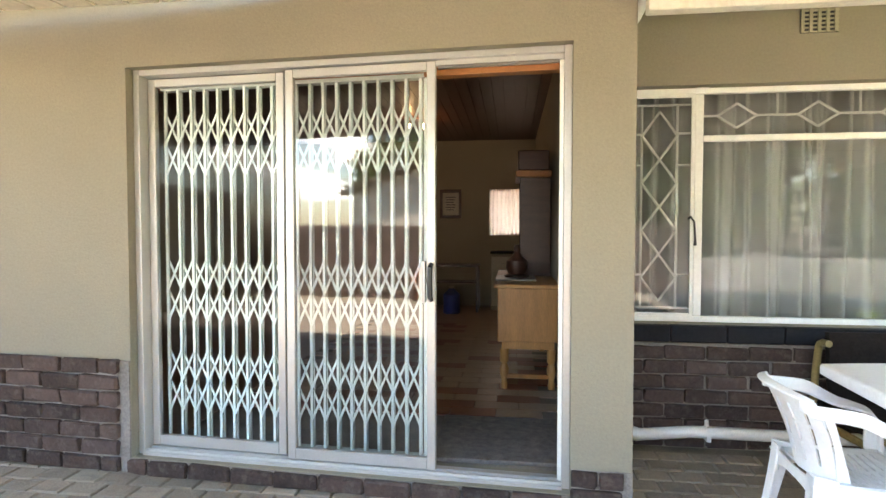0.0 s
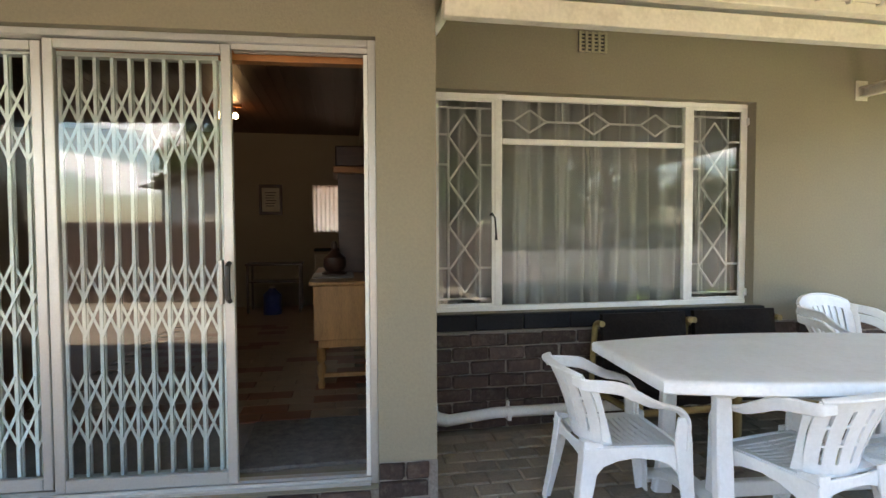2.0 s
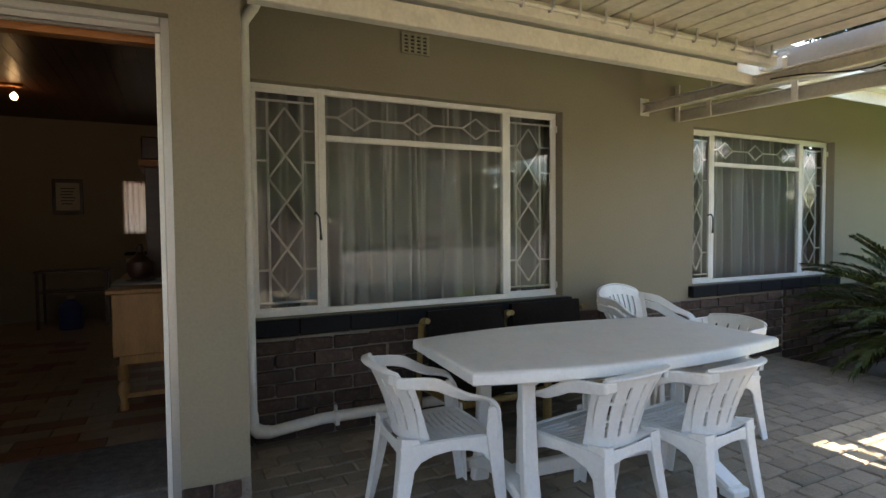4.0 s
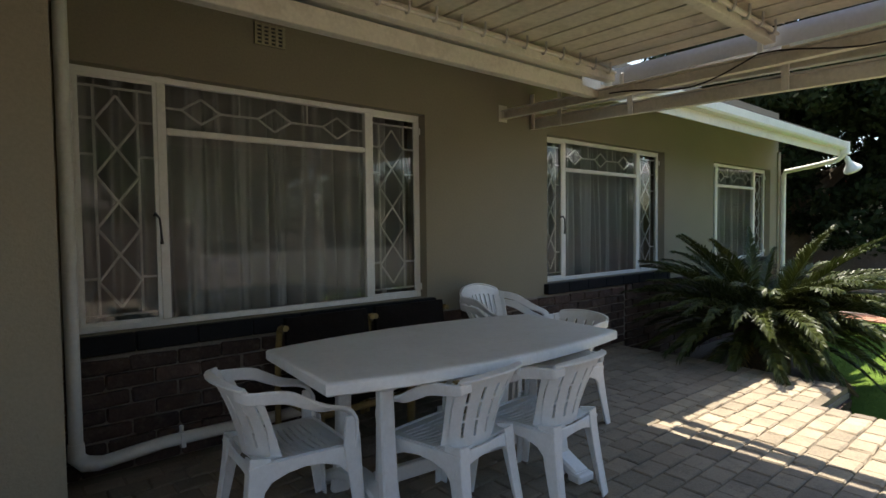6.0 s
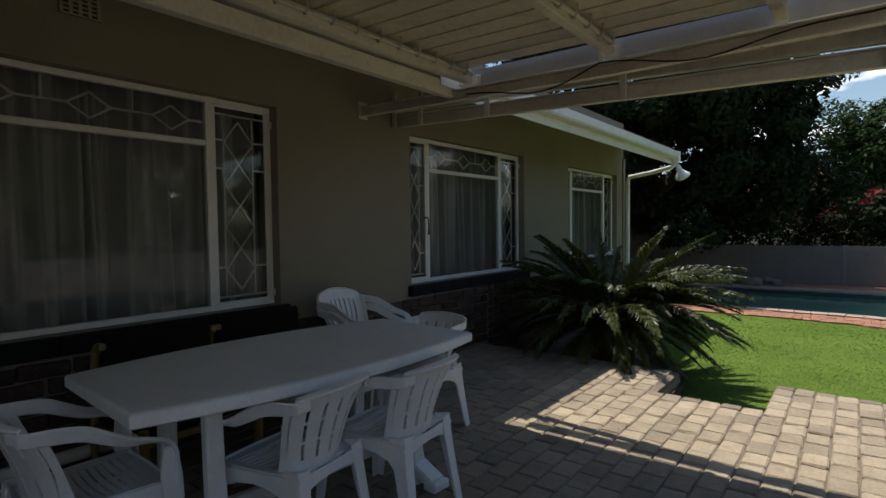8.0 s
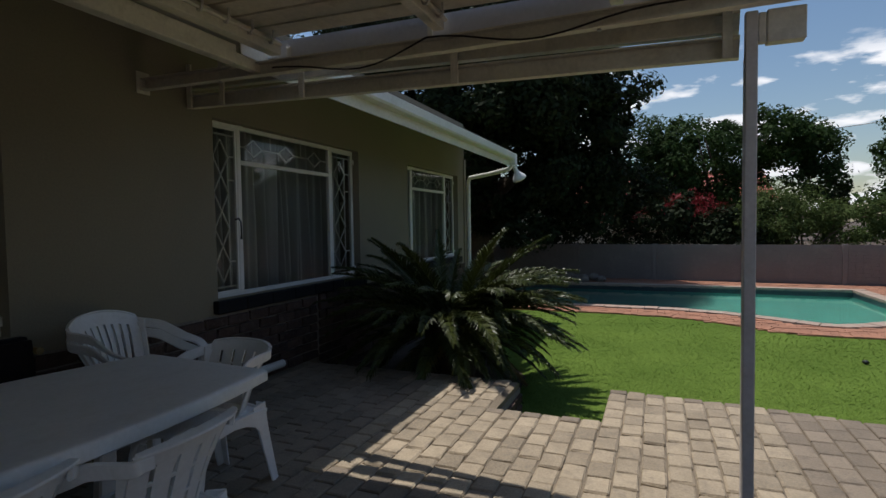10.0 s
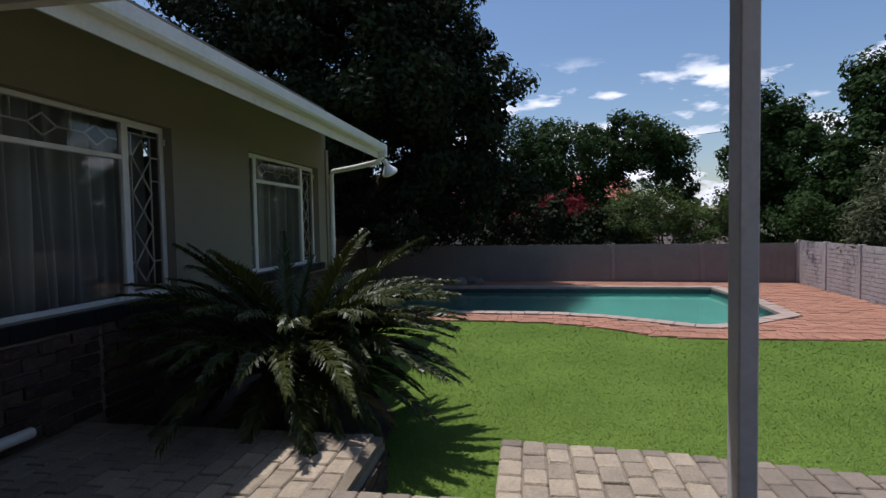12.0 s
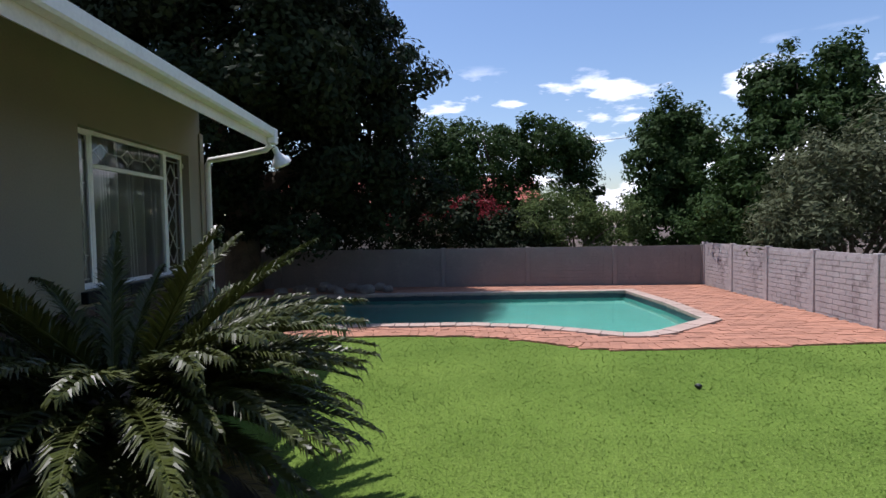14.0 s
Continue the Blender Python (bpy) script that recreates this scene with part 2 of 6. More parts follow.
M["soil"] = mat("garden_soil", (0.09, 0.065, 0.045), 0.95, 0.25, 2, 40, 0.6)
M["turf"] = mat("lawn_turf", (0.092, 0.142, 0.021), 0.95, 0.3, 0.9, 60, 0.3, 140, tint=(0.058, 0.110, 0.010), spec=0.2)
M["blade"] = mat("grass_blade", (0.108, 0.152, 0.032), 0.97, 0.5, 0.9, 5, 0, island=0.8, tint=(0.048, 0.098, 0.014), spec=0.1)

ground = raw("ground", [(-600, -600, LAWN - 0.65), (600, -600, LAWN - 0.65), (600, 600, LAWN - 0.65), (-600, 600, LAWN - 0.65)], [(0, 1, 2, 3)], "soil")
structure(ground, "bare brown earth of the wider ground", "ground")

# terrace: bed of jointing sand with single pavers on it
TX = 5.395
NOTCH = (0.515, 1.225, 4.705)


def edge_x(y):
    d = min(3.0, max(0.0, NOTCH[0] - y))
    return TX - 0.02 * d - 0.06 * d * d


terrace = thing("floor_terrace", "weathered grey-tan concrete paver terrace with a notched edge", "floor", kind="structure")
bed = bmesh.new()
box(bed, -6.0, NOTCH[2], -7.0, NOTCH[1], -0.35, -0.012)
box(bed, -6.0, TX - 0.01, NOTCH[1], WALL_Y, -0.35, -0.012)
rim = [(NOTCH[2], NOTCH[0])] + [(edge_x(y) - 0.01, y) for y in (0.515, 0.0, -0.5, -1.0, -1.5, -2.0, -2.5, -7.0)] + [(NOTCH[2], -7.0)]
vs = [bed.verts.new((x, y, -0.012)) for x, y in rim]
bed.faces.new(vs)
lo = [bed.verts.new((v.co.x, v.co.y, -0.35)) for v in vs]
for k in range(len(vs)):
    bed.faces.new((vs[k], vs[(k + 1) % len(vs)], lo[(k + 1) % len(vs)], lo[k]))
part("bedding", bed, "sand", terrace)

# painted garden walls and pool are set further down
far_wall_x, side_wall_y = 17.4, -6.1

# house floor and rooms
IN_X0, IN_X1, IN_Y1, IN_Z = -5.0, 0.36, 8.6, 0.085
room_floor = block("floor_room", IN_X0, IN_X1, DOOR_FACE + 0.23, IN_Y1, -0.1, IN_Z - 0.012, "mortar")
structure(room_floor, "living room floor of pale brown tiles with rust-red accent tiles", "floor")
BACKWIN = (-0.36, 0.27, 1.2, 1.93)
wall_back = wall_with_holes("wall_back", IN_Y1, IN_Y1 + 0.2, IN_X0, 4.0, 0, 3.0, [BACKWIN], "plaster_in")
structure(wall_back, "cream plastered back wall of the living room", "wall")
structure(block("wall_room_side", IN_X1, IN_X1 + 0.16, WALL_Y + 0.235, IN_Y1 - 0.002, 0, 3.0, "plaster_in"), "cream plastered side wall of the room", "wall")
structure(block("wall_room_end", IN_X0 - 0.2, IN_X0, DOOR_FACE + 0.235, IN_Y1, 0, 3.0, "plaster_in"), "cream plastered end wall of the room", "wall")
M["ceilwood"] = mat("stained_ceiling_boards", (0.085, 0.032, 0.018), 0.4, 0.25, 2, 30, 0.2, stretch=(1, 8, 1), island=0.2)
cb = bmesh.new()
for k in range(46):
    box(cb, IN_X0 + k * 0.117, IN_X0 + k * 0.117 + 0.113, DOOR_FACE + 0.235, IN_Y1, 2.70, 2.72)
box(cb, IN_X0, IN_X1, DOOR_FACE + 0.235, IN_Y1, 2.722, 2.75)
structure(part("ceiling_room", cb, "ceilwood"), "dark red-brown stained timber board ceiling", "ceiling")
# rooms behind the windows
structure(block("floor_bedrooms", 0.52, X_END - 0.235, WALL_Y + 0.235, 8.4, -0.1, 0.05, "mortar"), "plain floor of the rooms behind the curtains", "floor")
structure(block("ceiling_bedrooms", 0.525, X_END - 0.235, WALL_Y + 0.235, 8.4, 2.7, 2.75, "plaster_in"), "plain white ceiling of the rooms behind", "ceiling")
structure(block("wall_bedrooms_back", 0.525, X_END - 0.24, 6.6, 6.7, 0.051, 2.699, "plaster_in"), "cream back wall of the rooms behind", "wall")

# roof of the house: overhang, fascia, gutter
eave = bmesh.new()
ev = [eave.verts.new(p) for p in ((X_PIL + 0.002, EAVE_Y + 0.002, 2.37), (10.0, EAVE_Y + 0.002, 2.37), (10.0, WALL_Y - 0.002, 2.66), (X_PIL + 0.002, WALL_Y - 0.002, 2.66))]
ev += [eave.verts.new(v.co + Vector((0, 0, 0.03))) for v in ev]
for f in ((0, 1, 2, 3), (7, 6, 5, 4), (0, 4, 5, 1), (1, 5, 6, 2), (2, 6, 7, 3), (3, 7, 4, 0)):
    eave.faces.new([ev[i] for i in f])
structure(part("ceiling_eave", eave, "beam"), "cream painted boarded soffit under the eave", "ceiling")
roof_main = bmesh.new()
rv = [roof_main.verts.new(p) for p in ((-6, EAVE_Y + 0.0, 2.44), (10.0, EAVE_Y + 0.0, 2.44), (10.0, 7.4, 4.3), (-6, 7.4, 4.3), (10.0, 12.4, 2.5), (-6, 12.4, 2.5))]
roof_main.faces.new((rv[0], rv[1], rv[2], rv[3]))
roof_main.faces.new((rv[3], rv[2], rv[4], rv[5]))
ret = bmesh.ops.extrude_face_region(roof_main, geom=roof_main.faces[:])
bmesh.ops.translate(roof_main, vec=(0, 0, 0.06), verts=[v for v in ret["geom"] if isinstance(v, bmesh.types.BMVert)])
structure(part("roof_main", roof_main, "tile"), "dark tiled pitched roof of the house", "roof")

# windows: steel frames, burglar bars, panes, sills, curtains
def bar(bm, p, q, r=0.0078, n=5):
    return sweep(bm, [p, q], r, n)


def side_bars(bm, xa, xb, z0, z1, y):
    """Diamond chain between two uprights with short ties, as welded burglar bars."""
    c, h = (xa + xb) / 2, (xb - xa) * 0.27
    top, bot = z1 - 0.055, z0 + 0.045
    for x in (c - h, c + h):
        bar(bm, (x, y, bot), (x, y, top))
    bar(bm, (xa, y, top), (xb, y, top))
    bar(bm, (xa, y, bot), (xb, y, bot))
    n = 4
    s = (top - bot - 0.08) / n
    for k in range(n):
        a, b = bot + 0.04 + k * s, bot + 0.04 + (k + 1) * s
        m = (a + b) / 2
        y2 = y - 0.006
        for p, q in (((c, a), (c + h, m)), ((c + h, m), (c, b)), ((c, b), (c - h, m)), ((c - h, m), (c, a))):
            bar(bm, (p[0], y2, p[1]), (q[0], y2, q[1]))
    for z in (bot + 0.20, top - 0.17, top - 0.36):
        bar(bm, (c + h, y, z), (xb, y, z))
        bar(bm, (xa, y, z), (c - h, y, z))


def window(name, W, label, sides=(0.44, 0.462), handle=True):
    x0, x1, z0, z1 = W
    win = structure(thing(name, label, "window"), label, "window")
    y = WIN_Y
    fr = bmesh.new()
    t = 0.034
    box(fr, x0, x1, y, y + 0.04, z1 - t, z1, 0.003)
    box(fr, x0, x1, y - 0.004, y + 0.04, z0, z0 + t, 0.003)
    box(fr, x0, x0 + t, y, y + 0.04, z0 + t + 0.001, z1 - t - 0.001, 0.003)
    box(fr, x1 - t, x1, y, y + 0.04, z0 + t + 0.001, z1 - t - 0.001, 0.003)
    part("window_frame", fr, "white", win)
    ml, mr = x0 + sides[0], x1 - sides[1]
    zt = z1 - 0.297
    for xm in (ml, mr):
        part("mullion", box(bmesh.new(), xm - 0.024, xm + 0.024, y - 0.006, y + 0.036, z0 + t + 0.001, z1 - t - 0.001, 0.004), "white", win)
    part("transom", box(bmesh.new(), ml + 0.026, mr - 0.026, y - 0.004, y + 0.034, zt - 0.018, zt + 0.018, 0.004), "white", win)
    for a, b, lo, hi in ((x0 + t, ml - 0.024, z0 + t, z1 - t), (mr + 0.024, x1 - t, z0 + t, z1 - t),
                         (ml + 0.024, mr - 0.024, z0 + t, zt - 0.018), (ml + 0.024, mr - 0.024, zt + 0.018, z1 - t)):
        pane = raw("pane", [(a, y + 0.018, lo), (b, y + 0.018, lo), (b, y + 0.018, hi), (a, y + 0.018, hi)], [(0, 1, 2, 3)], "pane", win)
        pane.visible_shadow = False
    for a, b in ((x0 + t, ml - 0.024), (mr + 0.024, x1 - t)):
        sash = bmesh.new()
        for q in ((a, a + 0.018, z0 + t, z1 - t), (b - 0.018, b, z0 + t, z1 - t), (a + 0.018, b - 0.018, z0 + t, z0 + t + 0.018), (a + 0.018, b - 0.018, z1 - t - 0.018, z1 - t)):
            box(sash, q[0], q[1], y - 0.003, y + 0.012, q[2], q[3])
        part("sash", sash, "white", win)
        bb = bmesh.new()
        side_bars(bb, a, b, z0 + t, z1 - t, y + 0.036)
        part("burglar_bars", bb, "white", win, "thin white welded diamond bars")
    bb = bmesh.new()
    zc, yy = (zt + z1 - t) / 2 + 0.005, y + 0.036
    n = 3
    w = (mr - ml) / n
    for k in range(n):
        c = ml + (k + 0.5) * w
        d, hh = 0.11, 0.072
        for p, q in (((c - d, zc), (c, zc + hh)), ((c, zc + hh), (c + d, zc)), ((c + d, zc), (c, zc - hh)), ((c, zc - hh), (c - d, zc))):
            bar(bb, (p[0], yy, p[1]), (q[0], yy, q[1]))
        bar(bb, (ml + k * w, yy, zc), (c - d, yy, zc))
        bar(bb, (c + d, yy, zc), (ml + (k + 1) * w, yy, zc))
        if k:
            bar(bb, (ml + k * w, yy, zc), (ml + k * w, yy, z1 - t))
    part("burglar_bars", bb, "white", win, "thin white welded diamond bars")
    for xm in (ml, mr):
        hg = bmesh.new()
        box(hg, xm - 0.02, xm + 0.05, y - 0.012, y - 0.002, z1 - 0.004, z1 + 0.012, 0.002)
        part("hinge", hg, "white", win)
    for zz in (z0 + 0.08, z1 - 0.12):
        hg = bmesh.new()
        lathe(hg, [(0.009, -0.025), (0.011, -0.02), (0.011, 0.02), (0.009, 0.025)], 8, (x1 - 0.004, y - 0.008, zz))
        part("hinge", hg, "white", win)
    if handle:
        hd = bmesh.new()
        hx = ml - 0.05
        sweep(hd, [(hx, y + 0.0, z0 + 0.62), (hx, y - 0.03, z0 + 0.63), (hx + 0.02, y - 0.035, z0 + 0.60), (hx + 0.028, y - 0.03, z0 + 0.50), (hx + 0.03, y - 0.025, z0 + 0.46)], [0.008, 0.007, 0.006, 0.006, 0.01], 7)
        part("handle", hd, "black", win, "dark metal casement handle", smooth=True)
    sl = bmesh.new()
    for k in range(int((x1 - x0 + 0.1) / 0.31) + 1):
        a = x0 - 0.05 + k * 0.31
        b = min(a + 0.307, x1 + 0.05)
        if b > a + 0.02:
            box(sl, max(a, X_PIL + 0.002), b, WALL_Y - 0.055, y - 0.006, z0 - 0.10, z0 - 0.003, 0.006)
    part("window_sill", sl, "slate", win, "near-black slate sill tiles")
    return win


def curtain(W, seed, gap=0.0, label="gathered white net curtain hanging behind the window"):
    x0, x1, z0, z1 = W
    rng = random.Random(seed)
    cu = thing("net_curtain", label, "curtain", group="net curtains")
    halves = [(x0 - 0.05, (x0 + x1) / 2 + 0.1), ((x0 + x1) / 2 - 0.05, x1 + 0.05)]
    for h, (a, b) in enumerate(halves):
        n = 150
        vs, fs = [], []
        ph = [rng.uniform(0, 6.28) for _ in range(6)]
        for i in range(n + 1):
            u = i / n
            x = a + (b - a) * u
            for j in range(7):
                v = j / 6
                amp = 0.042 + 0.016 * (1 - v)
                d = amp * (math.sin(u * 46 + ph[0] + 2.2 * math.sin(u * 9 + ph[1])) + 0.6 * math.sin(u * 83 + ph[2]) + 0.5 * math.sin(u * 17 + ph[3] + v))
                vs.append((x + 0.012 * math.sin(v * 3 + u * 20), WIN_Y + 0.23 + h * 0.035 + d, z0 - 0.15 + (z1 - z0 + 0.3) * v))
        for i in range(n):
            for j in range(6):
                k = i * 7 + j
                fs.append((k, k + 7, k + 8, k + 1))
        raw("panel", vs, fs, "curtain", cu, smooth=True)
    rod = bmesh.new()
    sweep(rod, [(x0 - 0.08, WIN_Y + 0.245, z1 + 0.155), (x1 + 0.08, WIN_Y + 0.245, z1 + 0.155)], 0.011, 8)
    part("rail", rod, "white", cu)
    return cu


def thin_glass(name, refl=1.0):
    """A thin clear pane: straight-through light with a Fresnel gloss."""
    m = bpy.data.materials.new(name)
    m.use_nodes = True
    n, l = m.node_tree.nodes, m.node_tree.links
    n.remove(n["Principled BSDF"])
    tr, gl, mx, fr = n.new("ShaderNodeBsdfTransparent"), n.new("ShaderNodeBsdfGlossy"), n.new("ShaderNodeMixShader"), n.new("ShaderNodeFresnel")
    tr.inputs[0].default_value = (0.93, 0.95, 0.94, 1)
    gl.inputs["Roughness"].default_value = 0.0
    fr.inputs[0].default_value = 1.5 * refl
    l.new(fr.outputs[0], mx.inputs[0])
    l.new(tr.outputs[0], mx.inputs[1])
    l.new(gl.outputs[0], mx.inputs[2])
    l.new(mx.outputs[0], n["Material Output"].inputs[0])
    return m


M["pane"] = thin_glass("thin_window_glass", 1.1)
M["tint"] = thin_glass("door_glass", 1.18)
M["clear"] = thin_glass("clear_door_glass", 0.85)
window("window_1", W1, "wide white steel window with diamond burglar bars")
window("window_2", W2, "wide white steel window with diamond bars beside the palm", (0.35, 0.46))
window("window_3", W3, "smaller white steel window near the house corner", (0.27, 0.42), False)
for k, W in enumerate((W1, W2, W3)):
    curtain(W, 11 + k)

# sliding door: outer frame, fixed leaf, sliding leaf, track
door = structure(thing("door_1", "", "door"), "aluminium three-panel sliding door standing half open", "door")
DX0, DX1, DZ0, DZ1 = DOOR
fr = bmesh.new()
box(fr, DX0, DX0 + 0.035, DOOR_Y - 0.02, DOOR_Y + 0.09, DZ0, DZ1, 0.003)
box(fr, DX1 - 0.035, DX1, DOOR_Y - 0.02, DOOR_Y + 0.09, DZ0, DZ1, 0.003)
box(fr, DX0 + 0.036, DX1 - 0.036, DOOR_Y - 0.02, DOOR_Y + 0.09, DZ1 - 0.03, DZ1, 0.003)
part("door_frame", fr, "alu", door)
tk = bmesh.new()
for a, b, h in ((-0.035, -0.012, 0.014), (-0.012, 0.0, 0.026), (0.0, 0.03, 0.012), (0.03, 0.042, 0.026), (0.042, 0.09, 0.016)):
    box(tk, DX0 + 0.036, DX1 - 0.036, DOOR_Y + a, DOOR_Y + b - 0.0005, DZ0 - 0.01, DZ0 + h)
part("track", tk, "alu", door, "grooved aluminium sill track")
for hx in (DOOR_Y + 0.004, DOOR_Y + 0.05):
    part("head_track", box(bmesh.new(), -0.37, DX1 - 0.036, hx, hx + 0.018, DZ1 - 0.055, DZ1 - 0.031), "alu", door)


def leaf(name, a, b, y, handle, pane_mat):
    lf = part(name, bmesh.new(), "alu", door)
    s, top, bot = 0.042, DZ1 - 0.034, DZ0 + 0.028
    for q in ((a, a + s, bot, top), (b - s, b, bot, top), (a + s + 0.001, b - s - 0.001, top - 0.042, top), (a + s + 0.001, b - s - 0.001, bot, bot + 0.055)):
        part("stile" if q[1] - q[0] < 0.1 else "rail", box(bmesh.new(), q[0], q[1], y, y + 0.032, q[2], q[3], 0.003), "alu", lf)
    p = raw("pane", [(a + s, y + 0.016, bot + 0.055), (b - s, y + 0.016, bot + 0.055), (b - s, y + 0.016, top - 0.042), (a + s, y + 0.016, top - 0.042)], [(0, 1, 2, 3)], pane_mat, lf)
    p.visible_shadow = False
    if handle:
        hb = bmesh.new()
        zz = 1.02
        sweep(hb, [(b - 0.02, y - 0.004, zz - 0.085), (b - 0.02, y - 0.035, zz - 0.07), (b - 0.02, y - 0.042, zz), (b - 0.02, y - 0.035, zz + 0.07), (b - 0.02, y - 0.004, zz + 0.085)], [0.012, 0.013, 0.013, 0.013, 0.012], 8)
        part("pull_handle", hb, "black", lf, "black moulded pull handle", smooth=True)
        part("lock_plate", box(bmesh.new(), b - 0.066, b - 0.05, y - 0.006, y + 0.03, zz - 0.10, zz + 0.10, 0.002), "alu", lf)
    return lf


leaf("fixed_leaf", DX0 + 0.037, -1.168, DOOR_Y + 0.042, False, "clear")
leaf("sliding_leaf", -1.14, -0.372, DOOR_Y + 0.002, True, "tint")
part("jamb_channel", box(bmesh.new(), DX1 - 0.055, DX1 - 0.036, DOOR_Y + 0.0, DOOR_Y + 0.07, DZ0 + 0.03, DZ1 - 0.06, 0.002), "white", door)
lint = bmesh.new()
box(lint, DX0, DX1, DOOR_Y + 0.10, DOOR_Y + 0.16, 2.03, 2.114)
M["warmwood"] = mat("varnished_pine", (0.36, 0.15, 0.05), 0.35, 0.2, 3, 30, 0.15, stretch=(1, 6, 6))
part("lintel_board", lint, "warmwood", door, "varnished reddish timber head board")


# folding security grille behind the glass
def grille(x0, x1, n, y):
    g = thing("security_grille", "closed pale trellis security gate behind the sliding door", "security gate")
    s = (x1 - x0) / n
    z0, z1 = DZ0 + 0.05, DZ1 - 0.06
    up = bmesh.new()
    box(up, -0.0075, 0.0075, -0.006, 0.006, z0, z1 - 0.02)
    ub = part("upright", up, "gate", g)
    ub.location = (x0, y, 0)
    for k in range(1, n + 1):
        shared("upright", ub.data, g, (x0 + k * s, y, 0))
        shared("upright", ub.data, g, (x0 + k * s - s * 0.0, y + 0.022, 0))
    for zc in (0.43, 0.93, 1.72):
        lv = bmesh.new()
        hh = 0.17
        for k in range(n):
            a, b = x0 + k * s, x0 + (k + 1) * s
            for lo, hi in ((zc - hh, zc), (zc, zc + hh)):
                for (p, q, yy) in (((a, lo), (b, hi), -0.011), ((b, lo), (a, hi), 0.011)):
                    d = Vector((q[0] - p[0], 0, q[1] - p[1])).normalized()
                    o = Vector((-d.z, 0, d.x)) * 0.006
                    pp, qq = Vector((p[0], y + yy, p[1])), Vector((q[0], y + yy, q[1]))
                    vs = [lv.verts.new(v + w) for v in (pp, qq) for w in (o + Vector((0, -0.002, 0)), -o + Vector((0, -0.002, 0)), -o + Vector((0, 0.002, 0)), o + Vector((0, 0.002, 0)))]
                    for f in ((0, 1, 5, 4), (1, 2, 6, 5), (2, 3, 7, 6), (3, 0, 4, 7), (0, 3, 2, 1), (4, 5, 6, 7)):
                        lv.faces.new([vs[i] for i in f])
        part("lattice", lv, "gate", g, "riveted crossing flat bars")
    for zz in (z0 - 0.022, z1 - 0.02):
        part("rail", box(bmesh.new(), x0 - 0.02, x1 + 0.02, y - 0.016, y + 0.034, zz, zz + 0.02), "gate", g)
    return g


g1 = grille(DX0 + 0.09, -1.19, 9, DOOR_Y + 0.115)
tagged(g1, group="security gates")
g2 = grille(-1.13, -0.47, 9, DOOR_Y + 0.115)
tagged(g2, group="security gates")
part("end_post", box(bmesh.new(), -0.455, -0.42, DOOR_Y + 0.12, DOOR_Y + 0.165, DZ0 + 0.03, DZ1 - 0.06, 0.003), "gate", g2, "broad pale steel end post")

# eave: fascia, gutter, long beam in front of it
M["gutterwhite"] = mat("gutter_white", (0.80, 0.80, 0.76), 0.45, 0.05, 3, 40, 0.08, stain=(0.5, 0.46, 0.38), stain_amount=0.2)
M["fasciapaint"] = mat("fascia_cream", (0.72, 0.69, 0.58), 0.55, 0.06, 3, 40, 0.1, stain=(0.45, 0.4, 0.3), stain_amount=0.2)
fascia = structure(block("fascia", 3.72, 10.02, EAVE_Y - 0.012, EAVE_Y, 2.235, 2.37, "fasciapaint"), "cream painted fascia board under the gutter", "trim")
gut = bmesh.new()
prof = [(EAVE_Y - 0.014, 2.33), (EAVE_Y - 0.085, 2.335), (EAVE_Y - 0.10, 2.355), (EAVE_Y - 0.105, 2.435), (EAVE_Y - 0.098, 2.437), (EAVE_Y - 0.092, 2.36), (EAVE_Y - 0.02, 2.345), (EAVE_Y - 0.014, 2.425)]
ends = [[gut.verts.new((x, py, pz)) for py, pz in prof] for x in (3.95, 10.05)]
for k in range(len(prof)):
    gut.faces.new((ends[0][k], ends[0][(k + 1) % 8], ends[1][(k + 1) % 8], ends[1][k]))
gut.faces.new(ends[0])
gut.faces.new(ends[1][::-1])
gutter = thing("roof_gutter", "long white square gutter along the eave", "gutter")
part("channel", gut, "gutterwhite", gutter)
part("end_box", box(bmesh.new(), 9.94, 10.07, EAVE_Y - 0.11, EAVE_Y - 0.015, 2.26, 2.44, 0.006), "gutterwhite", gutter)
dp = bmesh.new()
sweep(dp, [(9.99, EAVE_Y - 0.05, 2.25), (10.0, EAVE_Y + 0.02, 2.19), (10.02, 2.82, 2.13), (10.07, WALL_Y - 0.09, 2.08), (10.08, WALL_Y - 0.06, 2.02), (10.08, WALL_Y - 0.06, 0.6), (10.08, WALL_Y - 0.06, LAWN + 0.05)], 0.036, 10)
part("downpipe", dp, "gutterwhite", gutter, "round white downpipe at the house corner", smooth=True)
structure(block("corner_trim", X_END - 0.05, X_END + 0.05, WALL_Y - 0.02, WALL_Y - 0.003, -0.3, 2.39, "plaster"), "narrow plaster corner pilaster", "trim")

# flood lamp at the gutter's end
lamp = thing("flood_lamp", "white weatherproof reflector lamp hung from the gutter end", "lamp", (10.0, EAVE_Y - 0.06, 2.265))
part("bracket", sweep(bmesh.new(), [(0, 0.02, 0.02), (0, 0, -0.02), (0.01, -0.01, -0.05)], 0.012, 7), "gutterwhite", lamp)
part("socket", lathe(bmesh.new(), [(0.022, -0.045), (0.03, -0.05), (0.03, -0.10), (0.036, -0.115)], 14), "gutterwhite", lamp, smooth=True)
bl = part("bulb", lathe(bmesh.new(), [(0.036, -0.115), (0.06, -0.15), (0.092, -0.19), (0.095, -0.215), (0.07, -0.235), (0.02, -0.245)], 18), "gutterwhite", lamp, "white reflector bulb, unlit", smooth=True)
lamp.rotation_euler = (radians(-18), radians(-22), 0)
lamp.scale = (1.25, 1.25, 1.25)

